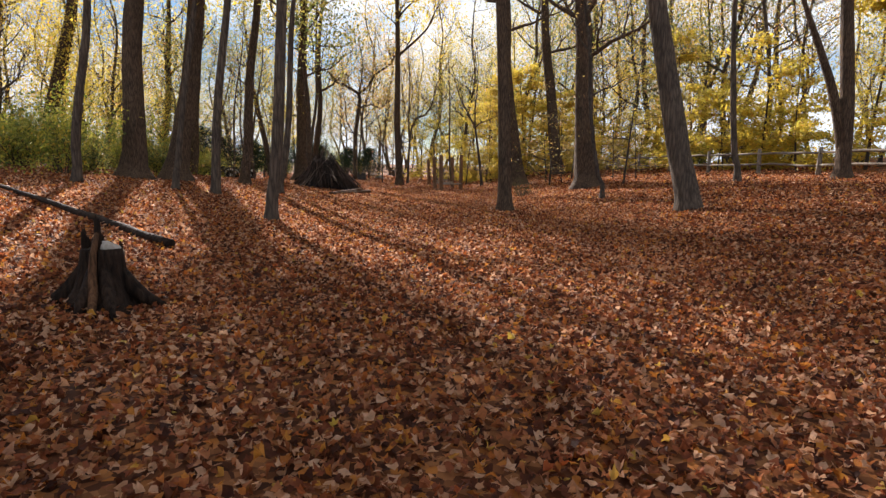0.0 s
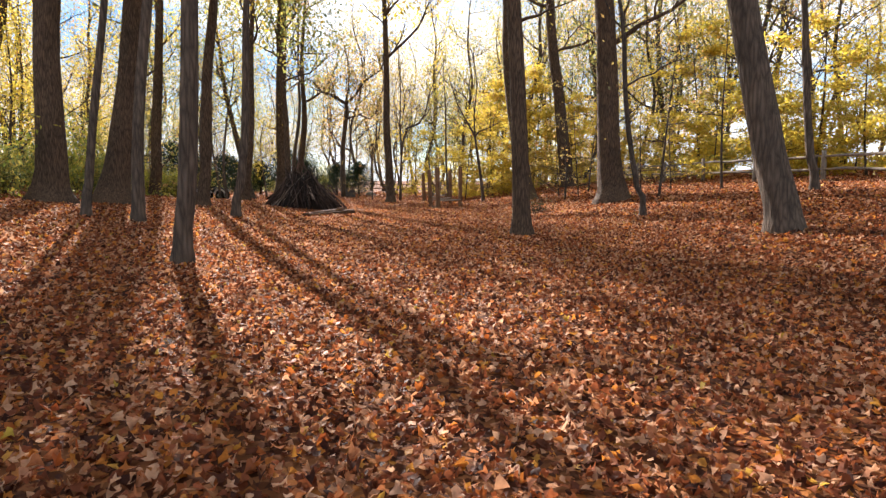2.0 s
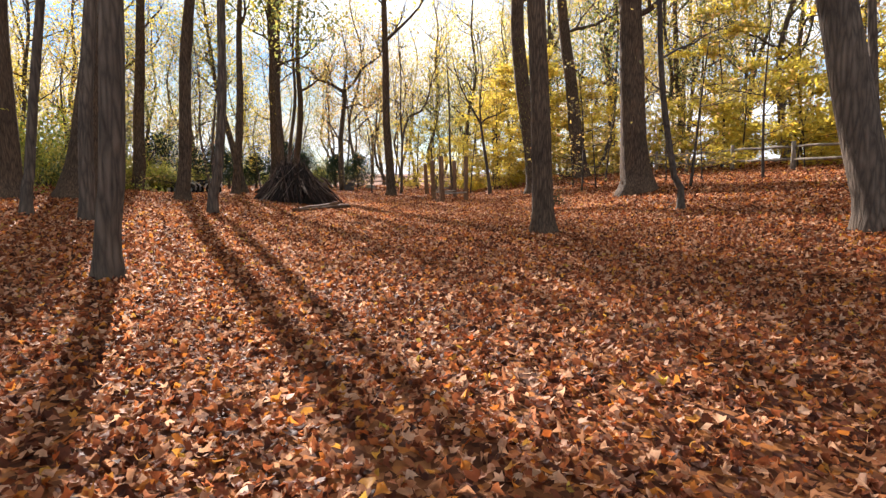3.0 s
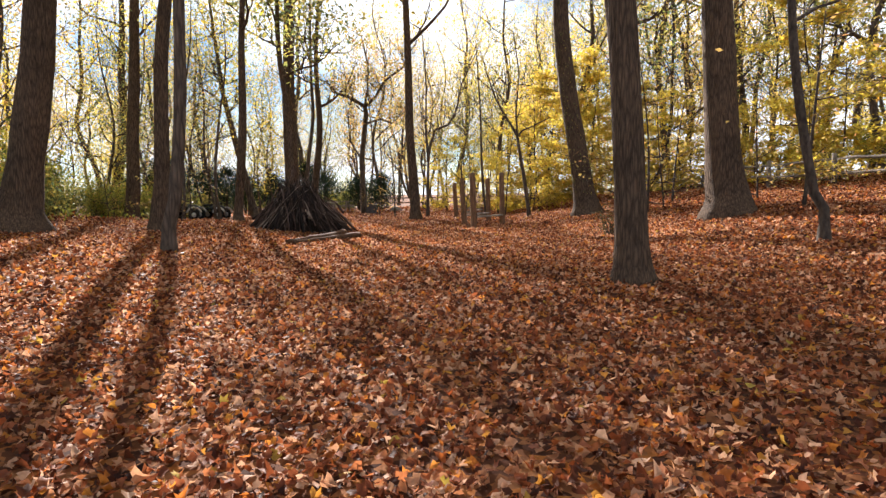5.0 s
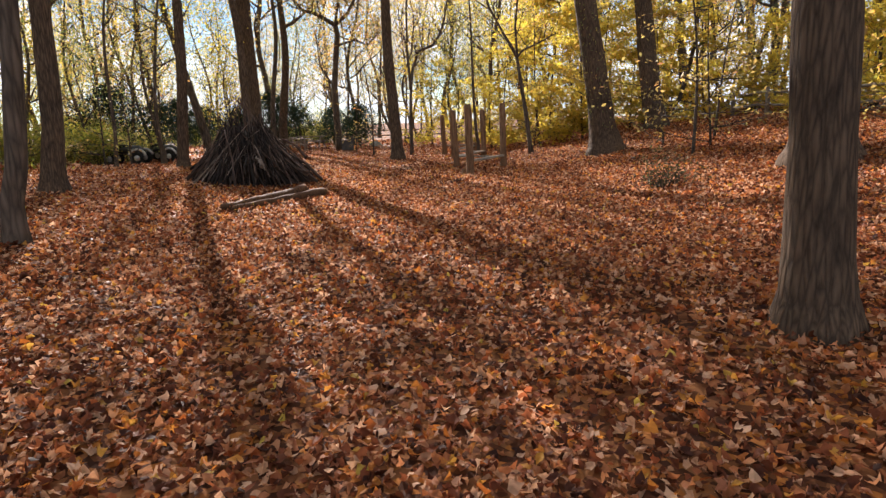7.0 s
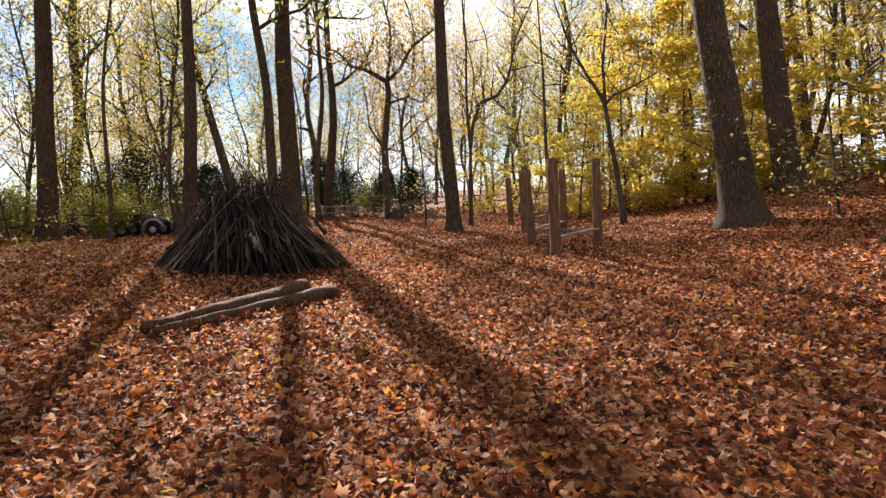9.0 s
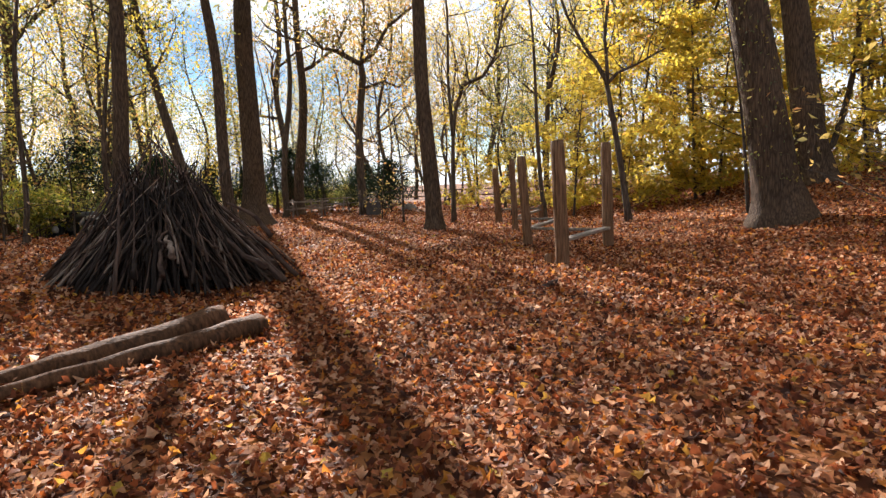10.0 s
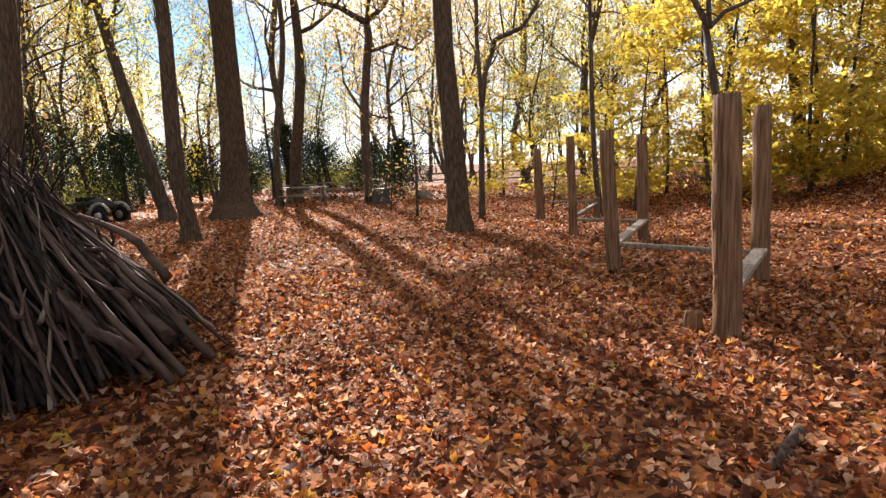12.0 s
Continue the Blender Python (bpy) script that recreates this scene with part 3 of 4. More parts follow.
# ---- yellow undergrowth on the bank ----
def build_sapling(seed, height, material, label, leaves=2600, leaf=0.13):
    """A thin stem with level sprays of leaves, as shade-grown beech has."""
    rng = random.Random(seed)
    nrng = np.random.default_rng(seed)
    root = thing("sapling", (0, 0, 0), label, "sapling", "understorey saplings")
    pts = bent((0, 0, -0.1), (rng.uniform(-0.08, 0.08), rng.uniform(-0.08, 0.08)), height, 10, 0.6, seed)
    stem = Shape()
    stem.tube(pts, [0.045 * height / 5 * (1 - 0.85 * i / 10) for i in range(11)], 7, 0.1)
    part("trunk", stem, TWIG, root)
    tips = []
    for k in range(12):
        sprays = Shape()
        i0 = rng.randrange(1, 10)
        a = k * 2.4 + rng.uniform(-0.4, 0.4)
        grow(sprays, pts[i0], (math.cos(a), math.sin(a), 0.12), rng.uniform(0.8, 1.9) * (1.2 - 0.06 * i0), 0.014, 1, tips, rng, droop=0.09, crook=0.2)
        part("limb", sprays, TWIG, root)
    per = max(1, leaves // len(tips))
    c = around(tips, per, 0.2, nrng)
    c[:, 2] = np.repeat(np.array([p.z for p in tips]), per) + nrng.normal(0, 0.06, len(c))
    part("crown", leaf_mesh("crown", c, nrng.uniform(0.7, 1.3, len(c)) * leaf * 1.1, material, flat=0.5, rng=nrng), material, root)
    return root


def plant(kinds, spots, seed, low=0.8, high=1.25):
    rng = random.Random(seed)
    for i, (x, y) in enumerate(spots):
        m = pose(x, y, z_at(x, y), 0, 0, rng.uniform(0, 360))
        s = rng.uniform(low, high)
        k = kinds[i % len(kinds)]
        if i < len(kinds):
            k.matrix_basis = m
            k.scale = (s, s, s)
        else:
            copy_thing(k, m).scale = (s, s, s)


rng = random.Random(4)
YEL = "understorey sapling with level sprays of bright yellow leaves"
kinds = [build_sapling(200, 5.5, YELLOW, YEL, 3200), build_sapling(201, 4.2, YELLOW, YEL, 2800), build_sapling(202, 6.2, YELLOW, YEL, 3600), build_sapling(203, 3.4, YELLOW, YEL, 2000)]
spots = [(3.6 + rng.uniform(-1.0, 8.0), 34.5 + rng.uniform(0, 10)) for _ in range(15)]
spots += [(12.6, 24.5), (13.4, 22.8), (11.6, 27.4), (11.8, 29.4), (12.5, 24.8), (13.8, 20.5), (15, 23), (16, 17), (12, 30), (14.5, 28), (16.5, 26), (18, 21), (12.4, 31.0), (11.2, 32.8), (11.6, 34.6), (15.5, 19), (17.5, 24), (14, 33), (16, 30)]
spots += [(4.6, 36.4), (7.2, 36.0), (2.6, 37.2)]
spots += [(1.2, 44), (3.0, 47), (-0.5, 50), (-2.8, 48), (0.6, 40.5), (2.4, 41.0)]
plant(kinds, spots, 5)
# bushier small trees along the far left edge
kinds = []
for i, (h, mat) in enumerate(((8.5, GREEN), (7.0, YELLOW), (10.0, OAK))):
    kinds.append(build_tree((0, 0), (0.03, 0.0), 0.15, h, 1.3, 15, 3200, mat, BARK_SMOOTH, ("small bushy tree with yellow-green leaves", "small bushy tree with yellow leaves", "small tree with thin rusty leaves")[i],
                            seed=230 + i, sway=0.8, spread=0.38, leaf=0.12, reach=0.26, group="small trees at the wood's edge"))
plant(kinds, [(-17.5, 33), (-20, 38), (-18, 44), (-16, 48), (-22, 30), (-14.5, 51), (-12.5, 53.5), (-19, 27), (-21, 22.5), (-16.6, 40.5), (-23.5, 35), (-25, 41), (-13.5, 57), (-20.5, 49), (-9.5, 59), (-24, 20), (-17.2, 23.8), (-6.8, 62), (-3.5, 57), (-19, 17.5), (-13.4, 35.2), (-14.6, 42.5), (-12.6, 41.4), (-9.2, 53.5), (-17.6, 37.0), (-15.8, 27.4), (-5.2, 55.0), (-1.4, 46.0)], 12, 0.8, 1.2)
# lone thin stems without much leaf by the big trees
kinds = [build_sapling(210, 4.6, OAK, "thin bare sapling with a few leaves", 90, 0.09), build_sapling(211, 3.2, OAK, "thin bare sapling with a few leaves", 60, 0.09)]
plant(kinds, [(6.9, 20.2), (7.8, 21.6), (4.6, 24.3), (5.3, 25.1), (8.6, 19.4), (4.9, 27.4), (6.1, 27.0), (7.3, 23.4), (3.6, 30.2), (2.2, 36.0), (0.9, 38.0), (-1.2, 38.6), (-4.9, 38.0), (-6.2, 40.5), (-13.8, 33.5), (-15.6, 30.2), (-17.0, 34.0), (-12.4, 29.5)], 6)


# ---- shrubs ----
def build_shrub(seed, width, height, material, label, leaves, leaf=0.10, name="shrub", dense=0.16):
    rng = random.Random(seed)
    nrng = np.random.default_rng(seed)
    root = thing(name, (0, 0, 0), label, "shrub", "shrubs at the wood's edge")
    stems = Shape()
    tips = []
    for k in range(12):
        a = k * 2.4
        grow(stems, (0.1 * math.cos(a), 0.1 * math.sin(a), -0.05), (math.cos(a) * rng.uniform(0.1, 1.0) * width / height, math.sin(a) * rng.uniform(0.1, 1.0) * width / height, 1.0),
             height * rng.uniform(0.6, 1.0), 0.018, 2, tips, rng)
    tagged(part("brushwood", stems, TWIG, root), kind="stuff")
    c = around(tips, max(1, leaves // len(tips)), dense, nrng)
    c = c[c[:, 2] > 0.02]
    part("foliage", leaf_mesh("foliage", c, nrng.uniform(0.7, 1.3, len(c)) * leaf, material, flat=0.2, rng=nrng), material, root)
    return root


kinds = [build_shrub(300, 1.3, 1.3, SHRUB, "bushy yellow-green shrub on leaf litter", 2600), build_shrub(301, 1.6, 1.7, SHRUB, "bushy yellow-green shrub on leaf litter", 3000), build_shrub(302, 1.2, 1.1, GREEN, "low shrub with yellowing leaves", 2000)]
rng = random.Random(9)
spots = []
for k in range(46):
    a = rng.random()
    spots.append((-15.5 - rng.uniform(0, 7), 12 + 26 * a))
spots += [(-26 + rng.uniform(0, 16), 56 + rng.uniform(0, 8)) for _ in range(26)]
spots += [(-22 + rng.uniform(0, 5), 38 + rng.uniform(0, 8)) for _ in range(10)]
spots += [(-12.2, 14.9), (-13, 17.6), (-13.4, 20.4), (-14.2, 23.0), (-12.8, 22.4), (-14.0, 15.6)]
spots += [(14 + rng.uniform(0, 8), 24 + rng.uniform(0, 18)) for _ in range(14)]
plant(kinds, spots, 7, 0.7, 1.3)
plant([build_shrub(305, 1.1, 0.5, BRUSH, "low straggling dull olive brush on the leaves", 260, 0.06)], [(3.08, 21.4)], 8, 1.0, 1.0)


def build_cedar(seed, width, height):
    nrng = np.random.default_rng(seed)
    rng = random.Random(seed)
    root = thing("evergreen", (0, 0, 0), "dense dark green evergreen with branches to the ground", "evergreen tree", "dark evergreens")
    s = Shape()
    s.tube([(0, 0, -0.1), (0.02, 0, height * 0.5), (0, 0.03, height)], [0.10, 0.07, 0.01], 8)
    part("trunk", s, BARK, root)
    tips = []
    b = Shape()
    for k in range(46):
        h = height * (0.08 + 0.9 * k / 46)
        a = k * 2.4
        r = width * (1.05 - (h / height) ** 1.6) * rng.uniform(0.7, 1.1)
        grow(b, (0, 0, h), (math.cos(a), math.sin(a), 0.1), max(0.15, r), 0.02, 1, tips, rng, crook=0.15)
    tagged(part("brushwood", b, TWIG, root), kind="stuff")
    c = around(tips, max(1, 9000 // len(tips)), 0.12, nrng)
    part("crown", leaf_mesh("crown", c, nrng.uniform(0.7, 1.3, len(c)) * 0.085, CEDAR, rng=nrng), CEDAR, root)
    return root


plant([build_cedar(400, 1.9, 2.6), build_cedar(401, 2.4, 3.1)], [(-7.3, 48.0), (-13.6, 50.6), (-15.8, 50.2), (-12.6, 52.5), (-17.8, 49.8), (-20.5, 49.2), (-10.2, 54), (-14.8, 39.8), (-22, 42.0), (-18.6, 40.6), (-24.2, 33.8), (-25.2, 28.5), (-24.5, 24.5)], 9, 0.85, 1.2)


# ---- stick shelter ----
def build_shelter():
    root = thing("stick_shelter", (-6.18, 25.5, z_at(-6.18, 25.5)), "cone-shaped den of dark leaning sticks and branches", "den")
    rng = random.Random(31)
    meshes = []
    for i in range(14):
        s = Shape()
        n = 7
        bend = rng.uniform(-0.06, 0.06)
        pts = [Vector((bend * math.sin(math.pi * k / n) + rng.uniform(-0.008, 0.008), rng.uniform(-0.012, 0.012), k / n)) for k in range(n + 1)]
        r = rng.uniform(0.009, 0.017)
        s.tube(pts, [r * (1.25 - 0.75 * k / n) for k in range(n + 1)], 6, 0.3)
        if i % 3 == 0:
            s.tube([pts[4], pts[4] + Vector((0.07, 0.05, 0.09)), pts[4] + Vector((0.10, 0.09, 0.22))], [r * 0.6, r * 0.45, r * 0.2], 5)
        meshes.append(s.mesh("stick", STICK))

    def lean_stick(a, base, top_r, top_h, twist, thick, over):
        up = rng.uniform(0, 0.45) if over < 0.85 else 0.0
        foot = Vector((math.cos(a) * base * (1 - 0.55 * up), math.sin(a) * base * (1 - 0.55 * up), -0.03 + up * 1.3))
        head = Vector((math.cos(a + twist) * top_r, math.sin(a + twist) * top_r, top_h))
        d = (head - foot) * over
        q = d.to_track_quat("Z", "Y").to_matrix().to_4x4()
        return Matrix.Translation(foot) @ q @ Matrix.Rotation(rng.uniform(0, 6.28), 4, "Z") @ Matrix.Diagonal((thick, thick, d.length, 1))

    pale = [s.copy() for s in meshes]
    for me in pale:
        me.materials[0] = PALE_STICK
    dark = [s.copy() for s in meshes]
    for me in dark:
        me.materials[0] = DARK_STICK
    for k in range(282):
        a = rng.uniform(0, 2 * math.pi)
        big = rng.random() < 0.2
        short = rng.random() < 0.5
        base = rng.uniform(1.4, 1.72) if rng.random() < 0.93 else rng.uniform(1.72, 1.92)
        m = lean_stick(a, base, rng.uniform(0.26, 0.62), rng.uniform(1.12, 1.44), rng.gauss(0, 1.0 if k % 3 == 0 else 0.5), rng.uniform(1.7, 2.7) if big else rng.uniform(0.6, 1.25), rng.uniform(0.3, 0.8) if short else rng.uniform(0.9, 1.12))
        ob = part("stick", (pale if k % 9 == 0 else dark if k % 5 in (2, 3) else meshes)[(k * 3) % len(meshes)], STICK, root)
        ob.matrix_basis = m
    for k in range(16):
        a = k * 0.7 + 0.3
        m = lean_stick(a, 1.4, rng.uniform(0.05, 0.3), 1.75, rng.uniform(-0.5, 0.5), rng.uniform(0.6, 1.2), rng.uniform(1.08, 1.3))
        ob = part("stick", meshes[k % len(meshes)], STICK, root)
        ob.matrix_basis = m
    # Inner brush: shade between the sticks is put into its dark colour.
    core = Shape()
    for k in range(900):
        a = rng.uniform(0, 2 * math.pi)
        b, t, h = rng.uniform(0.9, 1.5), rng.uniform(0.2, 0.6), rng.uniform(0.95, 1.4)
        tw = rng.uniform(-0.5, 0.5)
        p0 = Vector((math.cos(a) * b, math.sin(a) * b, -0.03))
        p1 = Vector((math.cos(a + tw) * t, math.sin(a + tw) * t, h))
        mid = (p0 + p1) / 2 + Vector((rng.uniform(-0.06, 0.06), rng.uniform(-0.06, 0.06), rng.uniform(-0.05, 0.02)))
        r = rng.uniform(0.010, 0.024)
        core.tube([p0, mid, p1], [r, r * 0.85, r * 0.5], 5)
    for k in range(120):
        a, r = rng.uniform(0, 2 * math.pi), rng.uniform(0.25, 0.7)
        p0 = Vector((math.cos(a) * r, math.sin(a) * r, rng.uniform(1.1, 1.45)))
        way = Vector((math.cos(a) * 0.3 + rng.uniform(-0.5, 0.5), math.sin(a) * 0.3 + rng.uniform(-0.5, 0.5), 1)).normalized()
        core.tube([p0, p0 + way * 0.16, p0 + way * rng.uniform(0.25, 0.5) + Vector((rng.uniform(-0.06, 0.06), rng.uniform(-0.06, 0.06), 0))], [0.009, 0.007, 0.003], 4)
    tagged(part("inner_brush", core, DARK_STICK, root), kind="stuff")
    return root


build_shelter()


def build_log(a, b, r0, r1, label, seed, material=LOG):
    """A log lying from a to b, thicker at b, half sunk in the leaves."""
    rng = random.Random(seed)
    mid = (Vector(a) + Vector(b)) / 2
    root = thing("fallen_log", (mid.x, mid.y, z_at(mid.x, mid.y)), label, "log")
    n = 14
    pts = []
    for k in range(n + 1):
        t = k / n
        p = Vector(a) * (1 - t) + Vector(b) * t - Vector((mid.x, mid.y, z_at(mid.x, mid.y)))
        pts.append(p + Vector((rng.uniform(-0.02, 0.02), rng.uniform(-0.02, 0.02), rng.uniform(-0.008, 0.008))))
    s = Shape()
    s.tube(pts, [r0 + (r1 - r0) * k / n for k in range(n + 1)], 14, 0.22)
    part("wood", s, material, root)
    e = Shape()
    d = (pts[-1] - pts[-2]).normalized()
    e.tube([pts[-1] + d * 0.001, pts[-1] + d * 0.012], [r1 * 0.9, r1 * 0.86], 14, 0.15)
    part("cut_end", e, STUMP, root, "dark weathered end grain")
    return root


build_log((-4.85, 20.45, z_at(-4.85, 20.45) + 0.07), (-3.93, 22.55, z_at(-3.93, 22.55) + 0.11), 0.06, 0.14, "barkless weathered log lying on fallen leaves", 1)
build_log((-4.68, 20.35, z_at(-4.68, 20.35) + 0.06), (-3.54, 22.45, z_at(-3.54, 22.45) + 0.08), 0.05, 0.11, "slimmer weathered log beside a thicker one", 2)
build_log((-9.3, 8.5, z_at(-9.3, 8.5) + 0.10), (-3.7, 4.3, z_at(-3.7, 4.3) + 0.08), 0.04, 0.065, "long thin fallen pole lying across the slope", 3, STUMP)
build_log((-1.04, 24.17, 0.02), (-0.73, 24.54, 0.09), 0.02, 0.03, "short broken branch among fallen leaves", 4, STICK)
build_log((-2.95, 23.16, 0.02), (-2.59, 22.9, 0.03), 0.014, 0.02, "pale stick lying on fallen leaves", 5, LOG)


# ---- stump ----
def build_stump():
    x, y = -2.88, 1.26
    root = thing("tree_stump", (x, y, z_at(x, y)), "dark rotten tree stump with jagged upright splinters and spread roots", "stump")
    root.scale = (0.72, 0.72, 1.0)
    s = Shape()
    s.tube([(0, 0, -0.1), (0, 0, 0.0), (0, 0, 0.07), (0.01, 0, 0.17), (0.01, 0, 0.30), (0.0, 0, 0.44), (0.0, 0, 0.52)], [0.58, 0.50, 0.40, 0.32, 0.265, 0.24, 0.225], 30, 0.38, 5, 0.2)
    part("body", s, STUMP, root)
    c = Shape()
    c.tube([(0.10, 0.03, 0.50), (0.11, 0.03, 0.535), (0.11, 0.035, 0.545)], [0.13, 0.12, 0.09], 14, 0.5)
    part("cut_face", c, CUT, root, "pale broken wood on the top")
    rng = random.Random(3)
    for (px, py, h, r, lx) in ((-0.15, -0.05, 0.24, 0.050, -0.02), (0.035, -0.09, 0.33, 0.045, -0.01), (-0.20, 0.05, 0.10, 0.05, 0.0), (-0.05, 0.10, 0.15, 0.045, 0.02), (0.0, -0.16, 0.12, 0.03, 0.0), (0.2, 0.08, 0.07, 0.03, 0.0)):
        t = Shape()
        for k in range(4):
            qx, qy, q = px + rng.uniform(-0.6, 0.6) * r, py + rng.uniform(-0.6, 0.6) * r, h * rng.uniform(0.55, 1.0)
            t.tube([(qx, qy, 0.36), (qx + lx * 0.5, qy, 0.48 + q * 0.5), (qx + lx, qy + 0.004, 0.5 + q * 0.92), (qx + lx + 0.008, qy, 0.52 + q)], [r * 0.8, r * 0.62, r * 0.45, r * 0.06], 5, 0.5)
        part("splinter", t, STUMP, root)
    t = Shape()
    t.tube([(0.04, -0.12, 0.66), (0.05, -0.24, 0.46), (0.07, -0.31, 0.30), (0.12, -0.40, 0.15), (0.19, -0.56, 0.03), (0.24, -0.66, -0.03)], [0.030, 0.045, 0.05, 0.05, 0.045, 0.02], 8, 0.45)
    part("root", t, LOG, root, "paler brown root running down the front")
    for a, reach in ((-0.9, 0.75), (0.15, 0.85), (-1.5, 0.62), (2.6, 0.7), (3.6, 0.72), (1.5, 0.6)):
        t = Shape()
        t.tube([(math.cos(a) * 0.20, math.sin(a) * 0.20, 0.34), (math.cos(a) * 0.34, math.sin(a) * 0.34, 0.17), (math.cos(a) * 0.52, math.sin(a) * 0.52, 0.06), (math.cos(a) * reach, math.sin(a) * reach, -0.03)], [0.07, 0.085, 0.07, 0.02], 9, 0.3)
        part("root", t, STUMP, root)


build_stump()


# ---- posts and balance planks ----
def build_post(x, y, h, dia, lean, label, seed, square=False):
    root = thing("wooden_post", (x, y, z_at(x, y)), label, "post", "posts of the balance course")
    rng = random.Random(seed)
    s = Shape()
    n = 12
    base = len(s.v)
    pts = [Vector((lean[0] * h * k / n + rng.uniform(-0.006, 0.006), lean[1] * h * k / n + rng.uniform(-0.006, 0.006), -0.15 + (h + 0.15) * k / n)) for k in range(n + 1)]
    seg = 16
    grooves = [1 + rng.uniform(-0.09, 0.06) for _ in range(seg)]
    s.tube(pts, [dia / 2 * (1.08 - 0.08 * k / n) for k in range(n)] + [dia / 2 * 0.93], seg, 0.10)
    for i in range(base, len(s.v)):
        k = (i - base) % seg
        c = pts[(i - base) // seg]
        v = Vector(s.v[i])
        s.v[i] = tuple(c + (v - c) * grooves[k])
    part("shaft", s, POST, root)
    return root


POSTS = {"a": (-0.47, 26.34, 1.86, 0.20, (-0.03, 0)), "b": (0.50, 28.36, 1.89, 0.19, (-0.01, 0.02)), "c": (-0.89, 29.29, 1.78, 0.185, (-0.06, 0)),
         "d": (0.03, 32.2, 1.80, 0.19, (-0.03, 0)), "e": (-1.1, 32.8, 1.82, 0.15, (-0.03, 0)), "f": (-1.57, 36.5, 1.72, 0.2, (-0.05, 0)), "g": (-0.27, 36.3, 0.52, 0.15, (0, 0))}
for i, (k, (x, y, h, d, lean)) in enumerate(POSTS.items()):
    build_post(x, y, h, d, lean, "tall weathered brown post set in leaf litter" if h > 1 else "short weathered post holding a rail", 60 + i)
build_post(-0.66, 26.62, 0.17, 0.15, (0, 0), "short sawn post stub beside a tall post", 71)


def build_plank(p, q, z, width, thick, label, material):
    a, b = Vector((POSTS[p][0], POSTS[p][1], z)), Vector((POSTS[q][0], POSTS[q][1], z))
    d = (b - a).normalized()
    side = Vector((-d.y, d.x, 0)) * 0.0
    a, b = a + d * (POSTS[p][3] * 0.42) + side, b - d * (POSTS[q][3] * 0.42) + side
    root = thing("balance_plank", (a.x, a.y, z), label, "plank", "planks of the balance course", rz=math.degrees(math.atan2(d.y, d.x)))
    s = Shape()
    s.box((0, -width / 2, -thick / 2), ((b - a).length, width / 2, thick / 2), chamfer=0.008)
    part("board", s, material, root, smooth=False)
    return root


for p, q, z, w in (("a", "b", 0.40, 0.14), ("b", "c", 0.36, 0.09), ("c", "d", 0.36, 0.14), ("d", "e", 0.34, 0.09), ("e", "g", 0.38, 0.09), ("g", "f", 0.42, 0.08)):
    build_plank(p, q, z, w, 0.05, "flat grey weathered board fixed between two posts" if w > 0.1 else "narrow weathered rail fixed between two posts", PLANK if w > 0.1 else RAIL)


# ---- split-rail fence along the bank ----
def build_fence():
    line = [(14.6, 10.6), (13.2, 13.7), (12.5, 16.8), (12.0, 19.9), (11.3, 22.9), (10.6, 25.8), (10.0, 28.8), (9.7, 31.8), (9.8, 34.8), (10.0, 37.8), (10.1, 41.0), (9.6, 44.2), (8.9, 47.4)]
    root = thing("rail_fence", (line[0][0], line[0][1], z_at(*line[0])), "weathered grey split-rail fence along the bank", "fence", kind="structure")
    rng = random.Random(44)
    o = Vector((line[0][0], line[0][1], z_at(*line[0])))
    tops = []
    for x, y in line:
        p = Vector((x, y, z_at(x, y))) - o
        s = Shape()
        s.tube([p + Vector((0, 0, -0.2)), p + Vector((0.01, 0, 0.4)), p + Vector((rng.uniform(-0.03, 0.03), 0, 0.98))], [0.085, 0.08, 0.07], 8, 0.2)
        part("post", s, RAIL, root)
        tops.append(p)
    for a, b in zip(tops, tops[1:]):
        for h in (0.38, 0.80):
            s = Shape()
            d = (b - a)
            sag = [a + d * t + Vector((rng.uniform(-0.02, 0.02), 0, h + rng.uniform(-0.03, 0.03))) for t in (-0.03, 0.25, 0.5, 0.75, 1.03)]
            s.tube(sag, [0.035, 0.05, 0.052, 0.05, 0.035], 6, 0.25)
            part("rail", s, RAIL, root)


build_fence()


def build_far_fence():
    line = [(-11.5 + 2.6 * k, 60 - 0.35 * k) for k in range(9)]
    root = thing("far_fence", (line[0][0], line[0][1], 0), "low brown rail fence beyond the clearing", "fence", kind="structure")
    for k, (x, y) in enumerate(line):
        s = Shape()
        s.tube([(x - line[0][0], y - line[0][1], -0.1), (x - line[0][0], y - line[0][1], 1.0)], [0.08, 0.07], 6, 0.2)
        part("post", s, RAIL, root)
    for (x0, y0), (x1, y1) in zip(line, line[1:]):
        for h in (0.45, 0.85):
            s = Shape()
            s.tube([(x0 - line[0][0], y0 - line[0][1], h), (x1 - line[0][0], y1 - line[0][1], h + 0.02)], [0.05, 0.05], 6, 0.2)
            part("rail", s, POST, root)


build_far_fence()


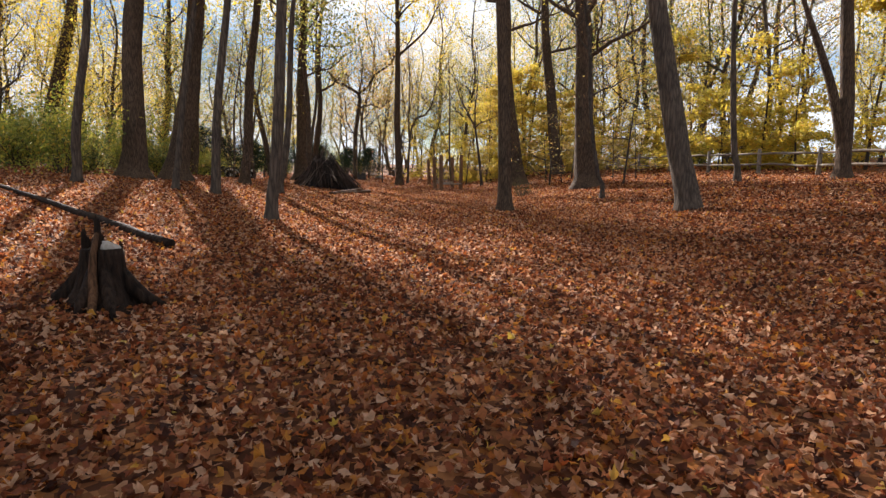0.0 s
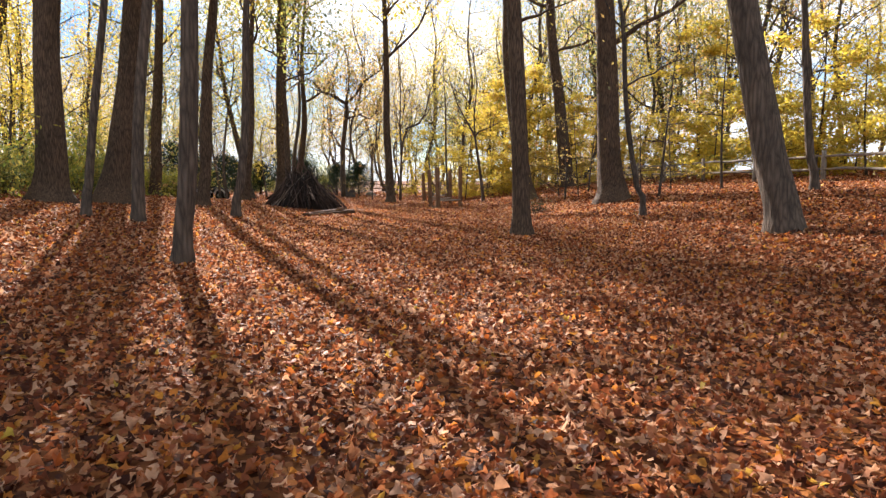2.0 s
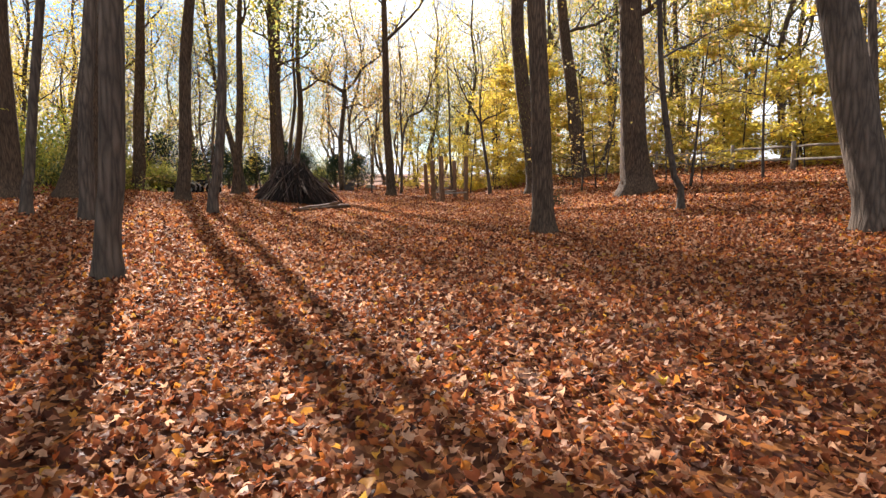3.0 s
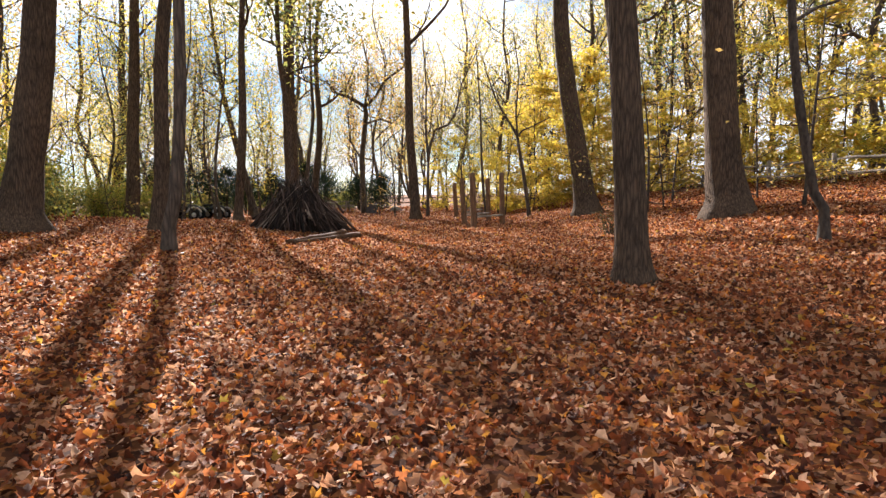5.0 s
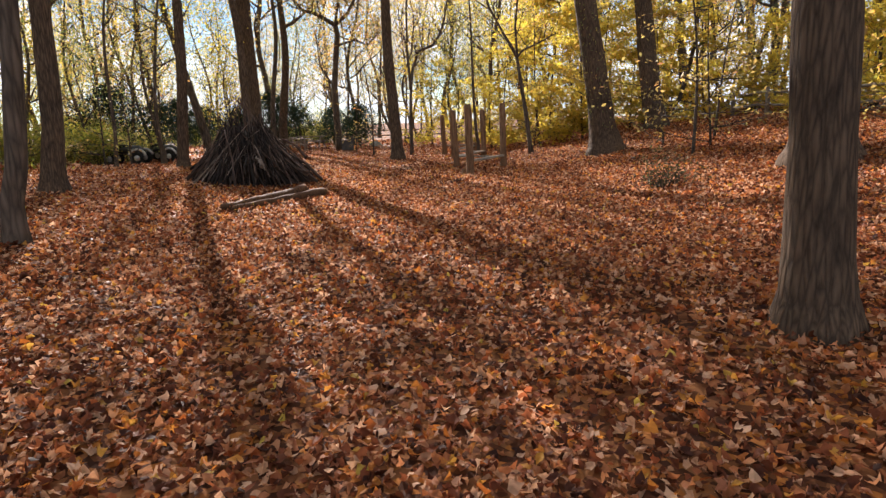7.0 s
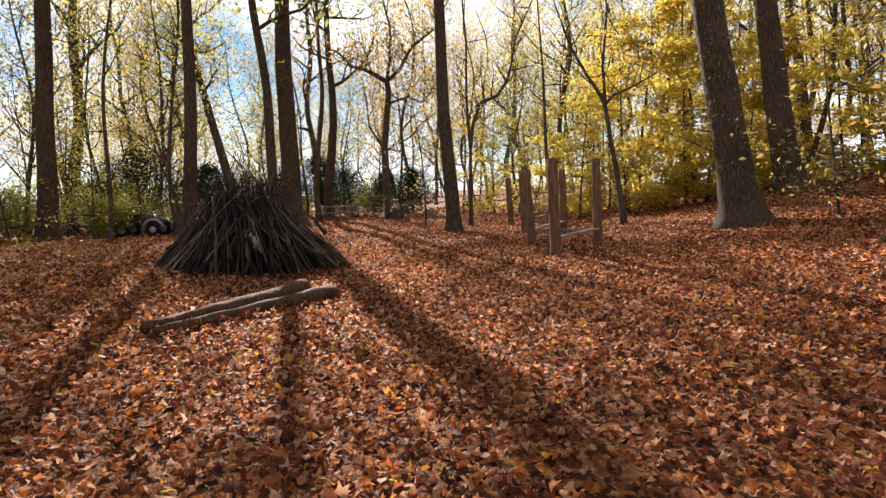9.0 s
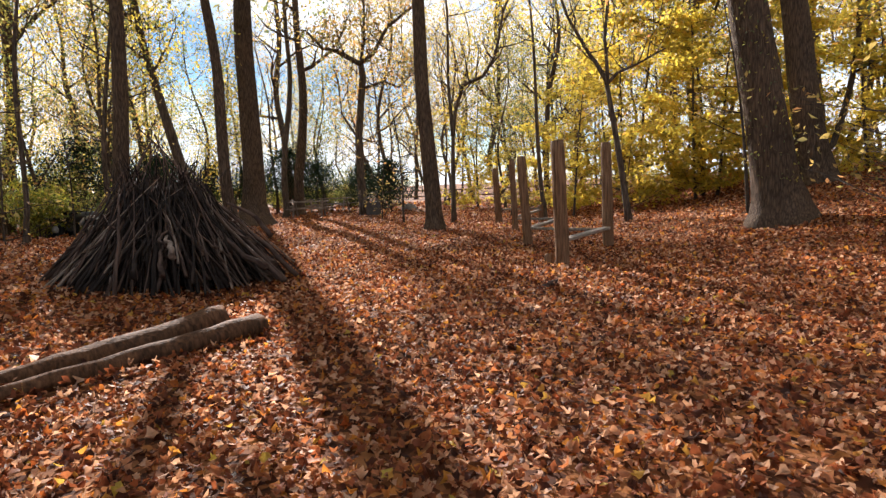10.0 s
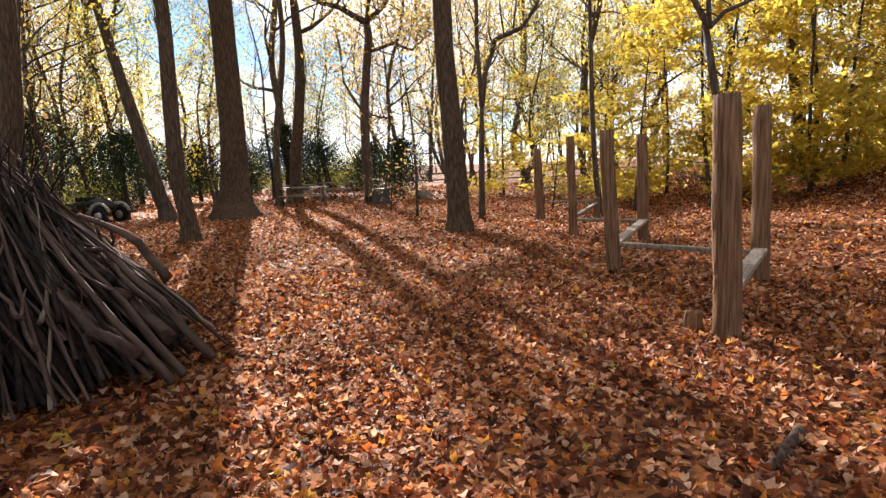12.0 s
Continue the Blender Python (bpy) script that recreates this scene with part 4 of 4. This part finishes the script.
# ---- things of the clearing ----
def build_table(x, y, rz):
    root = thing("picnic_table", (x, y, z_at(x, y)), "weathered wooden picnic table with attached benches", "picnic table", "picnic tables", rz=rz)
    for k in range(5):
        s = Shape()
        s.box((-0.9, -0.36 + k * 0.146, 0.71), (0.9, -0.36 + k * 0.146 + 0.135, 0.75), chamfer=0.006)
        part("tabletop_board", s, TABLE, root, smooth=False)
    for side in (-1, 1):
        s = Shape()
        s.box((-0.9, side * 0.70 - 0.13, 0.41), (0.9, side * 0.70 + 0.13, 0.45), chamfer=0.006)
        part("bench_board", s, TABLE, root, smooth=False)
        for end in (-0.65, 0.65):
            s = Shape()
            s.box((-0.03, -0.05, 0), (0.03, 0.05, 0.84), pose(end, side * 0.55, -0.02, 28 * side, 0, 0), 0.005)
            part("leg", s, TABLE, root, smooth=False)
    for end in (-0.65, 0.65):
        s = Shape()
        s.box((end - 0.075, -0.8, 0.34), (end - 0.035, 0.8, 0.41), chamfer=0.005)
        part("crossbar", s, TABLE, root, smooth=False)


build_table(-10.5, 44.6, 8)
build_table(-10.85, 50.0, -5)
build_table(-12.4, 48.6, 20)


def build_bin(x, y):
    root = thing("litter_bin", (x, y, z_at(x, y)), "dark square litter bin beside a gnarled tree", "bin", rz=12)
    s = Shape()
    s.box((-0.33, -0.33, 0), (0.33, 0.33, 0.56), chamfer=0.02)
    part("body", s, BIN, root, smooth=False)
    t = Shape()
    t.box((-0.35, -0.35, 0.56), (0.35, 0.35, 0.61), chamfer=0.015)
    part("rim", t, BIN, root, smooth=False)


build_bin(-7.3, 44.0)


def build_rock(x, y):
    s = Shape()
    s.tube([(0, 0, -0.1), (0, 0, 0.05), (0.02, 0, 0.2), (0.05, 0.02, 0.32)], [0.42, 0.44, 0.36, 0.14], 14, 0.35)
    ob = tagged(new("boulder", s.mesh("boulder", ROCK)), "rounded grey boulder at the edge of the clearing", "boulder")
    ob.matrix_basis = pose(x, y, z_at(x, y))


build_rock(-6.45, 49.0)


def build_quad(x, y, rz):
    root = thing("quad_bike", (x, y, z_at(x, y)), "black quad bike parked on fallen leaves", "quad bike", "parked quad bikes", rz=rz)
    s = Shape()
    s.tube([(-0.75, 0, 0.50), (-0.5, 0, 0.56), (-0.1, 0, 0.60), (0.2, 0, 0.62), (0.5, 0, 0.60), (0.78, 0, 0.48)], [0.10, 0.19, 0.16, 0.19, 0.2, 0.09], 10)
    part("body", s, BLACK, root)
    t = Shape()
    t.tube([(-0.55, 0, 0.74), (-0.2, 0, 0.72), (0.12, 0, 0.76)], [0.11, 0.13, 0.07], 10)
    part("seat", t, RUBBER, root)
    h = Shape()
    h.tube([(0.30, -0.36, 0.92), (0.36, -0.15, 0.90), (0.40, 0, 0.86), (0.36, 0.15, 0.90), (0.30, 0.36, 0.92)], [0.02, 0.018, 0.03, 0.018, 0.02], 6)
    part("handlebar", h, BLACK, root)
    for wx in (-0.55, 0.58):
        for side in (-1, 1):
            w = Shape()
            ring = [Vector((wx + math.cos(a) * 0.20, side * 0.42, 0.27 + math.sin(a) * 0.20)) for a in [k * math.pi / 8 for k in range(17)]]
            w.tube(ring, [0.085] * 17, 8, cap=False)
            tyre = part("wheel", w, RUBBER, root)
            u = Shape()
            u.tube([(wx, side * 0.36, 0.27), (wx, side * 0.49, 0.27)], [0.125, 0.11], 12)
            part("hub", u, HUB, tyre, "dusty pale wheel hub")
            f = Shape()
            f.tube([Vector((wx + math.cos(a) * 0.36, side * 0.40, 0.30 + math.sin(a) * 0.34)) for a in [0.25 + k * 0.33 for k in range(9)]], [0.05] * 9, 6)
            part("fender", f, HUB if wx > 0 else BLACK, root, "pale scuffed fender" if wx > 0 else "")


build_quad(-15.1, 35.5, 8)
build_quad(-15.1, 38.6, -6)


# ---- fallen leaves ----
def strew(name, x0, x1, y0, y1, density, size, lobed, seed, keep=None):
    rng = np.random.default_rng(seed)
    n = int((x1 - x0) * (y1 - y0) * density)
    x, y = rng.uniform(x0, x1, n), rng.uniform(y0, y1, n)
    if keep is not None:
        k = keep(x, y)
        x, y = x[k], y[k]
    c = np.stack([x, y, land(x, y) + rng.uniform(0.004, 0.06, len(x))], 1)
    me = leaf_mesh(name, c, rng.uniform(0.65, 1.35, len(x)) * size, LITTER, lobed=lobed, flat=0.60, curl=0.58, rng=rng)
    return tagged(new(name, me), "curled brown and orange fallen leaves covering the ground", "leaf litter", kind="stuff")


strew("leaf_litter", -4.2, 4.6, -3.2, 28.5, 580, 0.060, True, 1)
strew("leaf_litter", -8.2, -4.2, -1.5, 7, 380, 0.066, True, 7)
strew("leaf_litter", -8.5, -4.2, 7, 29, 260, 0.072, True, 4)
strew("leaf_litter", 4.6, 8.5, 1, 28.5, 230, 0.072, True, 5)
strew("leaf_litter", -14, 14, -1, 46, 230, 0.074, False, 2, lambda x, y: (x < -8.2) | ((x < -4.2) & (y > 7)) | (x > 4.6) | (y > 28.5))
strew("leaf_litter", -24, 18, 20, 62, 12, 0.2, False, 3, lambda x, y: (x < -14) | (x > 14) | (y > 46))


def undergrowth(seed):
    rng = np.random.default_rng(seed)
    n = 9000
    x, y = rng.uniform(-26, -11.5, n), rng.uniform(11, 27, n)
    clump = np.sin(x * 1.7 + 0.6 * y) * np.sin(y * 1.3 - 0.4 * x) + 0.35
    k = rng.uniform(0, 1, n) < clump
    x, y = x[k], y[k]
    c = np.stack([x, y, land(x, y) + rng.uniform(0.02, 0.45, len(x)) ** 1.3], 1)
    return tagged(new("undergrowth", leaf_mesh("undergrowth", c, rng.uniform(0.07, 0.15, len(x)), SHRUB, flat=0.2, rng=rng)), "patchy low yellow-green undergrowth on the rise", "undergrowth", kind="stuff")


undergrowth(6)
